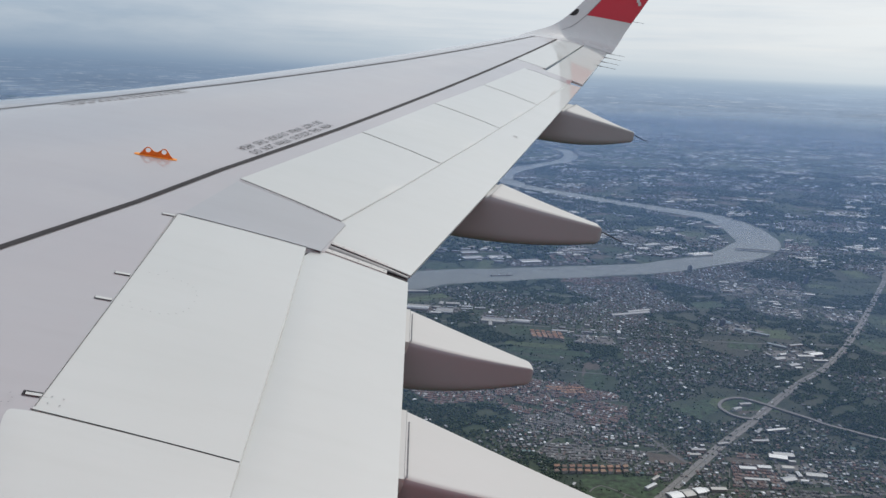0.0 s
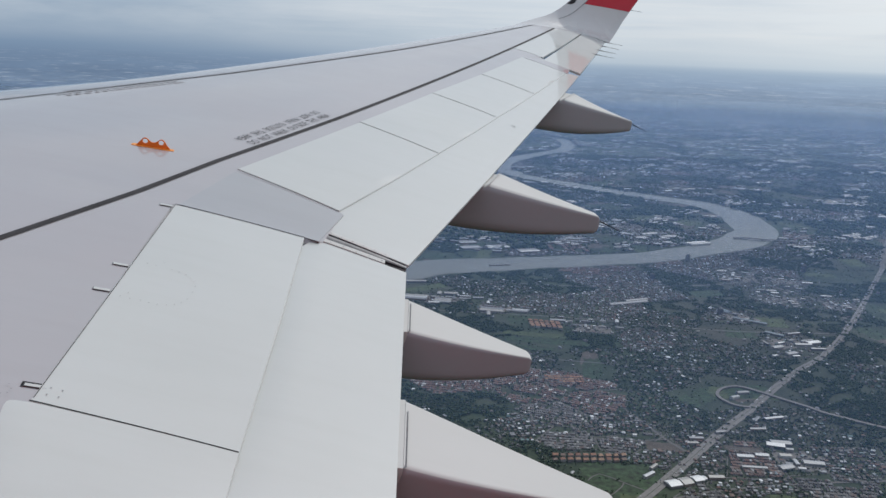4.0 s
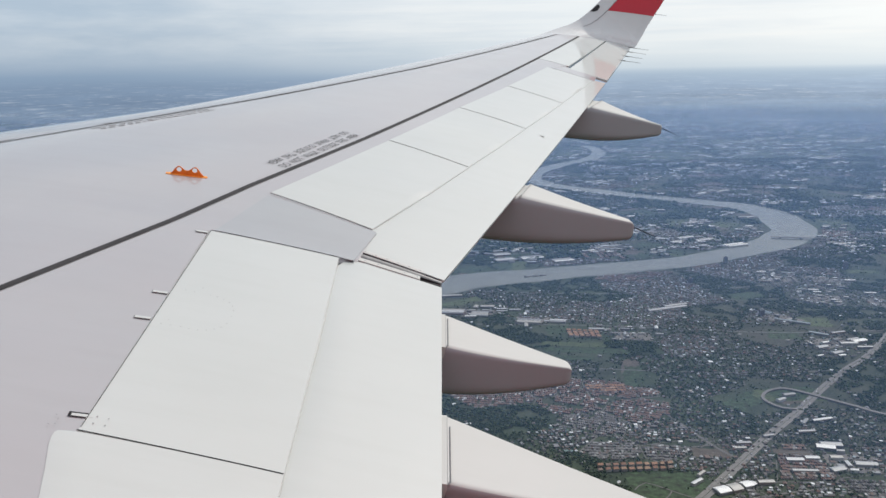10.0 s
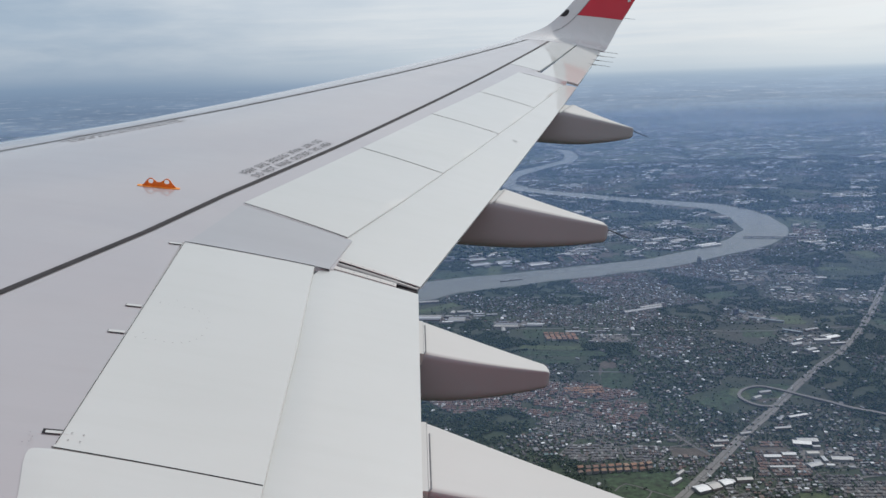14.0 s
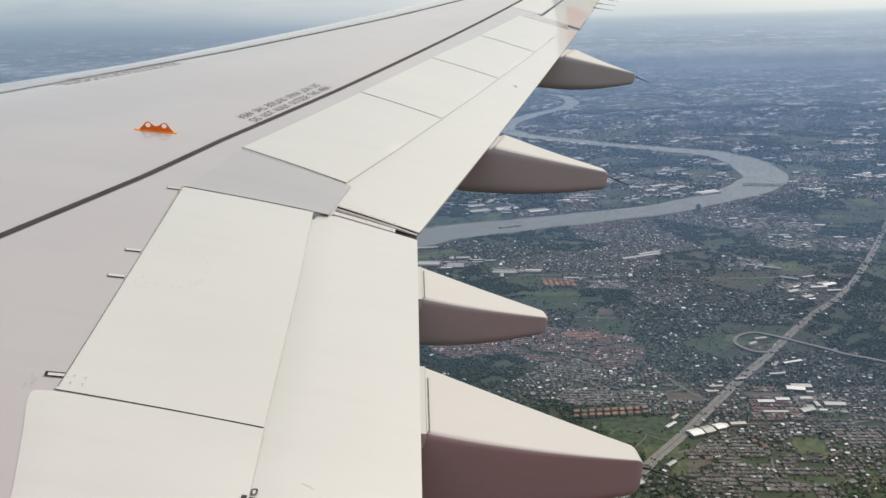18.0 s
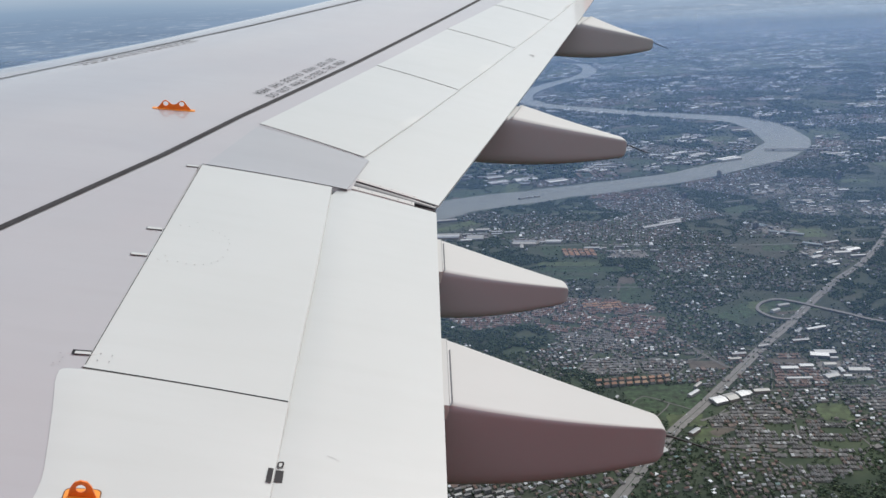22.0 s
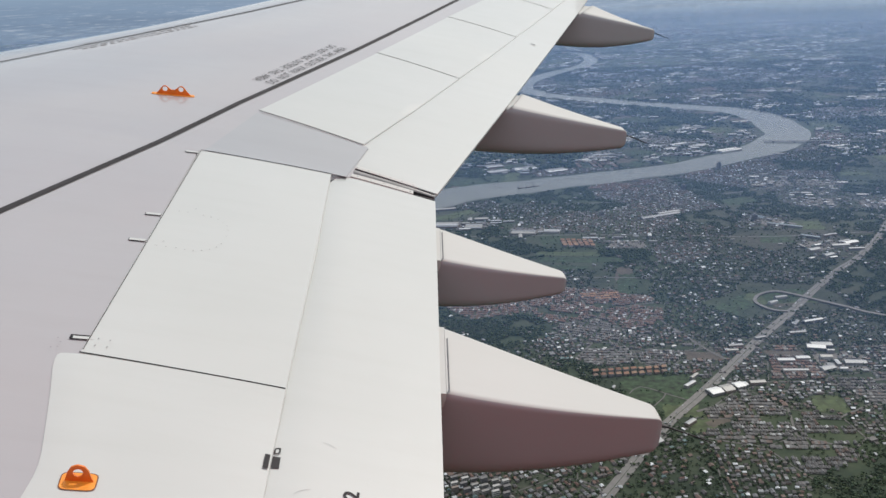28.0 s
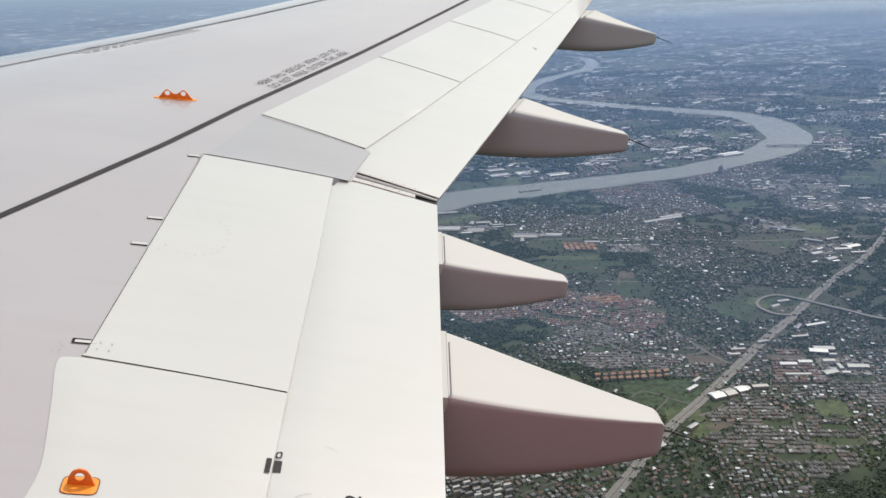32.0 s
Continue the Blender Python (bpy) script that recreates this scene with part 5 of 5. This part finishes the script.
lots += [(134 + 5.2 * k, 800 - 1.0 * k + 6 * r, -0.19, 2.0, 2.3, 2, False) for k in range(6) for r in range(4)]


def house_geometry(x, y, ang, w, d, h, rh, V, F, RV, RF, hip=0.0):
    """Walls with a gabled or hipped roof that overhangs."""
    c, s = math.cos(ang), math.sin(ang)

    def at(px, py, z):
        return (x + px * c - py * s, y + px * s + py * c, z)

    n = len(V)
    for z in (0.0, h):
        V += [at(-w, -d, z), at(w, -d, z), at(w, d, z), at(-w, d, z)]
    F += [(n, n + 1, n + 5, n + 4), (n + 1, n + 2, n + 6, n + 5), (n + 2, n + 3, n + 7, n + 6), (n + 3, n, n + 4, n + 7)]
    n = len(RV)
    o = 0.10
    W, D = w + o * 0.2, d + o
    if rh <= 0:
        RV += [at(-W, -D, h), at(W, -D, h), at(W, D, h), at(-W, D, h)] + [at(-W, -D, h + 0.25), at(W, -D, h + 0.25), at(W, D, h + 0.25), at(-W, D, h + 0.25)]
        RF += [(n + 4, n + 5, n + 6, n + 7), (n, n + 1, n + 5, n + 4), (n + 1, n + 2, n + 6, n + 5), (n + 2, n + 3, n + 7, n + 6), (n + 3, n, n + 4, n + 7)]
    else:
        RV += [at(-W, -D, h - 0.05), at(W, -D, h - 0.05), at(W, D, h - 0.05), at(-W, D, h - 0.05), at(-W * (1 - hip), 0, h + rh), at(W * (1 - hip), 0, h + rh)]
        RF += [(n, n + 1, n + 5, n + 4), (n + 2, n + 3, n + 4, n + 5), (n + 1, n + 2, n + 5), (n + 3, n, n + 4)]


# houses: the nearest as things of their own, the rest as built-up stuff
lots.sort(key=lambda l: l[1])
ROOFS = {0: ROOF_MIX, 1: ROOF_RED, 2: ROOF_ORANGE, 3: ROOF_GREY}
HOUSE_LABEL = ("detached house with a grey or pale roof among trees", "terraced house with a brown-red roof in a row", "house with an orange tiled roof", "terraced house with a dull grey roof in a row")
STUFF_LABEL = ("mixed small houses scattered among trees", "dense terraces of brown-roofed houses", "rows of orange-roofed houses", "dense terraces of grey-roofed houses")
protos = {}


def house_mesh(kind, variant, gabled):
    key = (kind, variant, gabled)
    if key not in protos:
        V, F, RV, RF = [], [], [], []
        w, d = ((1.05, 1.2), (1.35, 1.1), (0.9, 1.0))[variant] if kind in (0, 2) else ((0.74, 1.42), (0.76, 1.36), (0.78, 1.46))[variant]
        if gabled:
            w, d = d, w * 0.9
        house_geometry(0, 0, 0, w, d, (0.9, 0.8, 1.3)[variant], (0.42, 0.5, 0.0 if kind == 0 else 0.45)[variant], V, F, RV, RF, 0.35 if variant == 1 and kind in (0, 2) else 0.0)
        a, b = bpy.data.meshes.new("house"), bpy.data.meshes.new("roof")
        a.from_pydata(V, [], F)
        b.from_pydata(RV, [], RF)
        a.materials.append(WALLS)
        b.materials.append(ROOFS[kind])
        protos[key] = (a, b)
    return protos[key]


near_n = 0
bulk = {(k, q): ([], [], [], []) for k in range(4) for q in range(3)}
for x, y, ang, w, d, kind, far in lots:
    if near_n < 295 and 382 < y < 470 and 20 < x < 0.58 * y:
        a, b = house_mesh(kind, int(rng.integers(0, 3)), kind in (1, 3) and w > d)
        ob = new("house", a)
        ob.matrix_world = pose(x, y, 0, 0, 0, math.degrees(ang)) @ Matrix.Diagonal((1.0, 1.0, rng.uniform(0.8, 1.3), 1.0) if kind in (1, 3) else (rng.uniform(0.65, 1.2), rng.uniform(0.65, 1.15), rng.uniform(0.8, 1.3), 1.0))
        rf = new("roof", b)
        rf.parent = ob
        tagged(ob, HOUSE_LABEL[kind], "house", "suburban houses")
        near_n += 1
        continue
    r = rng.random()
    if kind == 0 and rng.random() < 0.05:
        w, d = w * 1.7, d * 1.5
    h = rng.uniform(0.6, 1.2) * (1.3 if far else 1.0) + (0.9 if kind == 2 else 0.0)
    V, F, RV, RF = bulk[(kind, 0 if y < 700 else 1 if y < 1150 else 2)]
    house_geometry(x, y, ang, w, d, h, 0.0 if (kind == 0 and r > 0.72) else rng.uniform(0.3, 0.55) * (1.9 if kind == 2 else 1.2), V, F, RV, RF, 0.35 if (r < 0.3 and kind == 0) or (r < 0.6 and kind == 2) else 0.0)
for (kind, q), (V, F, RV, RF) in bulk.items():
    if not V:
        continue
    ob = mesh_object("town_houses", V, F, WALLS)
    tagged(ob, STUFF_LABEL[kind], "houses", kind="stuff")
    mesh_object("roofs", RV, RF, ROOFS[kind], ob)

V, F, RV, RF = [], [], [], []
for x, y, ang, w, d in specks:
    house_geometry(x, y, ang, w, d, 0.8 + w * 0.35, 0.12 * w, V, F, RV, RF)
ob = tagged(mesh_object("pale_roofed_buildings", V, F, WALLS), "small bright-roofed buildings scattered over the plain", "buildings", kind="stuff")
mesh_object("roofs", RV, RF, ROOF_PALE, ob)

# lanes: along the terrace rows, and round the blocks
V, F = [], []
for u0, v0, seed, w in rows_street:
    n = len(V)
    lift = 0.10 + 0.0004 * (n % 53)
    P = at_block(seed, np.array([u0 - w, u0 + w, u0 + w, u0 - w]), np.array([v0 - 0.55, v0 - 0.55, v0 + 0.55, v0 + 0.55]))
    V += [(x, y, lift) for x, y in P]
    F.append((n, n + 1, n + 2, n + 3))
for si, seed in enumerate(seeds):
    if seed[1] > 1300 or seed[3] == "wood":
        continue
    for sj in range(si):
        if seeds[sj][3] == "wood" or np.hypot(*(SD[si] - SD[sj])) > 105 or (seed[3], seeds[sj][3]) == ("field", "field"):
            continue
        mid, d = (SD[si] + SD[sj]) / 2, (SD[si] - SD[sj]) / np.hypot(*(SD[si] - SD[sj]))
        t = np.array((-d[1], d[0]))
        q = np.arange(-48, 48, 3.0)
        C = mid[None] + (q + 1.5)[:, None] * t[None]
        near = SD[np.abs(SD - mid).max(1) < 130]
        ok = (np.hypot(C[:, None, 0] - near[None, :, 0], C[:, None, 1] - near[None, :, 1]).min(1) > np.hypot(*(C - SD[si]).T) - 0.4) & in_view(C) & ~in_field(C, 1.0) & (to_line(C, RIVER) > 6.0)
        hw = rng.choice((0.35, 0.5, 0.8))
        lift = 0.145 + 0.0007 * ((si * 31 + sj) % 97)
        for s0, good in zip(q, ok):
            if good:
                n = len(V)
                V += [(*(mid + t * a + d * b), lift) for a, b in ((s0, -hw), (s0 + 3.0, -hw), (s0 + 3.0, hw), (s0, hw))]
                F.append((n, n + 1, n + 2, n + 3))
tagged(mesh_object("lanes", V, F, STREET), "thin grey lanes between the house rows", "lanes", kind="structure")
# traffic on the trunk road
V, F = [], []
for k in range(150):
    i = int(rng.integers(4, len(MAIN) - 3))
    (x0, y0, w0), (x1, y1, w1) = MAIN[i], MAIN[i + 1]
    d = math.atan2(y1 - y0, x1 - x0)
    t, o = rng.random(), rng.choice((-2.3, -1.2, 1.2, 2.3))
    house_geometry(x0 + (x1 - x0) * t - math.sin(d) * o, y0 + (y1 - y0) * t + math.cos(d) * o, d, rng.choice((0.5, 0.55, 1.1)), 0.22, 0.7, -1, [], [], V, F)
tagged(mesh_object("vehicles", V, F, ROOF_PALE), "small cars and lorries on the trunk road", "vehicles", kind="stuff")


def shed(x, y, ang, w, d, h, label="long pale metal-roofed warehouse"):
    V, F, RV, RF = [], [], [], []
    n = max(1, int(d / 2.4))
    house_geometry(0, 0, 0, w, d, h, -1, V, F, [], [])
    for k in range(n):
        q = d / n
        house_geometry(0, -d + q * (2 * k + 1), 0, w, q * 0.98 - 0.15, h, q * 0.22, [], [], RV, RF)
    ob = mesh_object("warehouse", V, F, WALLS)
    ob.matrix_world = pose(x, y, 0, 0, 0, math.degrees(ang))
    tagged(ob, label, "warehouse", "warehouses")
    mesh_object("roof", RV, RF, ROOF_PALE, ob)


for x, y, ang, w, d in [(22, 893, -0.15, 12, 9), (50, 882, -0.15, 9, 8), (99, 852, -0.2, 12, 7), (128, 850, -0.2, 8, 5), (98, 1150, 0.3, 14, 9), (135, 1160, 0.3, 16, 9), (175, 1140, 0.3, 14, 9), (95, 1185, 0.3, 12, 8),
                        (361, 833, -0.62, 17, 2.2), (369, 791, -0.7, 9, 2.4), (383, 760, 0.0, 8, 2.6), (392, 748, 0.0, 7, 1.8), (250, 890, 0.35, 24, 3.4), (262, 902, 0.35, 14, 2.4),
                        (381, 1284, 0.4, 14, 5), (405, 1262, 0.4, 16, 6), (436, 1222, 0.4, 18, 8), (360, 1250, 0.4, 10, 5),
                        (176, 482.5, 0.33, 4.3, 4.2), (184.5, 485.5, 0.33, 3.6, 4.4), (193, 489, 0.33, 3.4, 3.6), (197, 490, 0.33, 1.6, 2.6), (257, 507, 0.3, 5.0, 3.0), (236, 522, -0.1, 5.5, 2.2), (248, 524, -0.1, 4.5, 2.2), (264, 540, -0.3, 6, 3.2), (262, 566, 0.05, 6, 1.6), (282, 586, 0.25, 8, 1.6), (268, 583, 0.9, 5, 1.4), (212, 549, 0.0, 5, 1.6), (207, 541, 0.0, 4, 1.3), (233, 560, 0.2, 4, 1.3),
                        (236, 506, -0.1, 8, 1.5), (206, 492, 0.0, 5, 2.0), (164, 494, 0.7, 5, 1.4), (170, 505, 0.8, 4, 1.2), (150, 446, 0.7, 4, 1.6), (122, 425, 0.5, 7, 3), (-86, 597, 0.3, 20, 10), (20, 960, 0.1, 14, 3),
                        (278, 636, 0.2, 5, 1.8), (268, 626, 0.5, 4, 1.6)]:
    shed(x, y, ang, w, d, 1.9)
sheds.sort(key=lambda s: s[1])
for x, y, ang, w, d in sheds[:255]:
    shed(x, y, ang, w, d, rng.uniform(1.3, 2.3))
V, F, RV, RF = [], [], [], []
for x, y, ang, w, d in sheds[255:]:
    house_geometry(x, y, ang, w, d, rng.uniform(1.4, 2.4), d * 0.16, V, F, RV, RF)
ob = tagged(mesh_object("distant_warehouses", V, F, WALLS), "pale warehouses in the hazy distance", "warehouses", kind="stuff")
mesh_object("roofs", RV, RF, ROOF_PALE, ob)


def tower(x, y, ang, w, d, h):
    """Apartment block: slab with floor bands, window bays and a roof house."""
    ob = mesh_object("apartment_block", *box_mesh(w, d, h), WALLS)
    ob.matrix_world = pose(x, y, 0, 0, 0, math.degrees(ang))
    tagged(ob, "tall slim pale apartment tower with window bands", "apartment block", "apartment towers")
    V, F = [], []
    fl = max(3, int(h / 0.85))
    for k in range(fl):
        z = h * (k + 0.35) / fl
        for s in (-1, 1):
            n = len(V)
            V += [(-w * 0.92, s * (d + 0.02), z), (w * 0.92, s * (d + 0.02), z), (w * 0.92, s * (d + 0.02), z + h / fl * 0.5), (-w * 0.92, s * (d + 0.02), z + h / fl * 0.5)]
            F.append((n, n + 1, n + 2, n + 3))
    mesh_object("window_band", V, F, GLASSY, ob, "dark window bands")
    if h < 5:
        return
    V, F = box_mesh(w * 0.4, d * 0.5, 1.2)
    mesh_object("roof_house", [(a, b, c + h) for a, b, c in V], F, WALLS, ob)


def box_mesh(w, d, h):
    V = [(-w, -d, 0), (w, -d, 0), (w, d, 0), (-w, d, 0), (-w, -d, h), (w, -d, h), (w, d, h), (-w, d, h)]
    return V, [(0, 1, 5, 4), (1, 2, 6, 5), (2, 3, 7, 6), (3, 0, 4, 7), (4, 5, 6, 7), (3, 2, 1, 0)]


GLASSY = plain("dark_windows", (0.05, 0.06, 0.07), 0.3)
for k in range(17):
    tower(506 + 10.2 * k, 738 - 7.6 * k + (3 if k % 2 else -3), -0.6, 2.6, 2.0, rng.uniform(17, 24))
for x, y, h in ((300, 1010, 5), (308, 1004, 6), (385, 1110, 8), (520, 1060, 9), (610, 900, 14), (616, 894, 15), (190, 905, 5), (340, 860, 6)):
    tower(x, y, 0.4, 2.4, 1.8, h)
for k in range(6):
    for r in range(3):
        tower(12 + 5.2 * k + rng.normal(0, 0.3), 388 + 5.5 * r - 1.2 * k, 0.35, 1.9, 0.9, rng.uniform(2.6, 3.6))

# trees: crowns of several leafy clumps with gaps; the far ones a clump each
ico = bmesh.new()
bmesh.ops.create_icosphere(ico, subdivisions=1, radius=1.0)
IV = np.array([v.co[:] for v in ico.verts])
IF = np.array([[v.index for v in f.verts] for f in ico.faces])
ico.free()


def clumps(name, items, label, flat=1.0):
    n = len(items)
    if not n:
        return
    A = np.array(items)
    S = rng.uniform(0.7, 1.25, (n, len(IV), 1))
    sc = np.stack([A[:, 3], A[:, 3] * rng.uniform(0.8, 1.2, n), A[:, 3] * rng.uniform(0.65, 1.0, n) * flat], 1)
    V = IV[None] * S * sc[:, None, :] + A[:, None, :3]
    F = IF[None] + (np.arange(n) * len(IV))[:, None, None]
    ob = mesh_object(name, V.reshape(-1, 3).tolist(), F.reshape(-1, 3).tolist(), LEAF)
    tagged(ob, label, "trees", kind="stuff")


near_tree, mid_tree, far_tree, wood = [], [], [], []
trunk_V, trunk_F = [], []
for x, y, r in trees:
    if y < 620 and x < 0.62 * y:
        for k in range(4):
            a = rng.uniform(0, 6.28)
            near_tree.append((x + 0.55 * r * math.cos(a), y + 0.55 * r * math.sin(a), r * rng.uniform(0.7, 1.3), r * rng.uniform(0.35, 0.6)))
        n = len(trunk_V)
        trunk_V += [(x + 0.12, y, 0), (x - 0.06, y + 0.1, 0), (x - 0.06, y - 0.1, 0), (x, y, r)]
        trunk_F += [(n, n + 1, n + 3), (n + 1, n + 2, n + 3), (n + 2, n, n + 3)]
    elif y < 1150:
        for k in range(2):
            mid_tree.append((x + rng.uniform(-0.5, 0.5) * r, y + rng.uniform(-0.5, 0.5) * r, r * rng.uniform(0.5, 0.9), r * rng.uniform(0.5, 0.8)))
    else:
        far_tree.append((x, y, r * 0.5, r))
for _ in range(22000):
    y = 2450 + 2900 * rng.random() ** 1.3
    x = rng.uniform(-0.62, 0.8) * y
    if noise.fractal(Vector((x * 0.0016, y * 0.0007, 1.3)), 0.8, 2.0, 3) > -0.28:
        wood.append((x, y, 0.0, y * rng.uniform(0.004, 0.013)))
wood = clear(wood, 25.0)
clumps("far_woods", wood, "dark blue-green woods towards the horizon", 0.14)
clumps("near_trees", near_tree, "dark green garden trees between houses")
clumps("suburb_trees", mid_tree, "dark green trees between suburbs")
clumps("distant_woods", far_tree, "dark green woods and orchards in the distance")
tagged(mesh_object("tree_trunks", trunk_V, trunk_F, plain("bark", (0.09, 0.07, 0.05), 0.9)), "thin brown trunks under the trees", "trees", kind="stuff")


def bridge():
    ob = ribbon("bridge", [(508, 1275, 5), (552, 1262, 5), (600, 1248, 5), (640, 1236, 5)], 2.2, ROADM, 0.8)
    tagged(ob, "low concrete road bridge over the river", "bridge")
    for k in range(5):
        V, F = box_mesh(1.0, 2.2, 1.5)
        p = mesh_object("pier", V, F, ROADM, ob)
        p.location = (520 + 28 * k, 1271 - 8.3 * k, 0.0)


bridge()


def barge(x, y, ang):
    V = [(-4, -0.9, 0.1), (3.4, -0.9, 0.1), (4.6, 0, 0.15), (3.4, 0.9, 0.1), (-4, 0.9, 0.1), (-4, -1.0, 0.8), (3.6, -1.0, 0.8), (5.0, 0, 0.95), (3.6, 1.0, 0.8), (-4, 1.0, 0.8)]
    F = [(0, 1, 6, 5), (1, 2, 7, 6), (2, 3, 8, 7), (3, 4, 9, 8), (4, 0, 5, 9), (5, 6, 7, 8, 9)]
    ob = mesh_object("barge", V, F, plain("barge_hull", (0.12, 0.10, 0.09), 0.7))
    ob.matrix_world = pose(x, y, 0.02, 0, 0, math.degrees(ang))
    tagged(ob, "dark river barge moored near the bank", "barge", "barges")
    V, F = box_mesh(0.8, 0.7, 0.9)
    mesh_object("cabin", [(a - 3.0, b, c + 0.8) for a, b, c in V], F, WALLS, ob)


for x, y, ang in ((118, 1050, 0.25), (128, 1053, 0.25), (138, 1056, 0.25), (-60, 900, 1.2)):
    barge(x, y, ang)

# haze: tinted see-through sheets at growing distances below flight level
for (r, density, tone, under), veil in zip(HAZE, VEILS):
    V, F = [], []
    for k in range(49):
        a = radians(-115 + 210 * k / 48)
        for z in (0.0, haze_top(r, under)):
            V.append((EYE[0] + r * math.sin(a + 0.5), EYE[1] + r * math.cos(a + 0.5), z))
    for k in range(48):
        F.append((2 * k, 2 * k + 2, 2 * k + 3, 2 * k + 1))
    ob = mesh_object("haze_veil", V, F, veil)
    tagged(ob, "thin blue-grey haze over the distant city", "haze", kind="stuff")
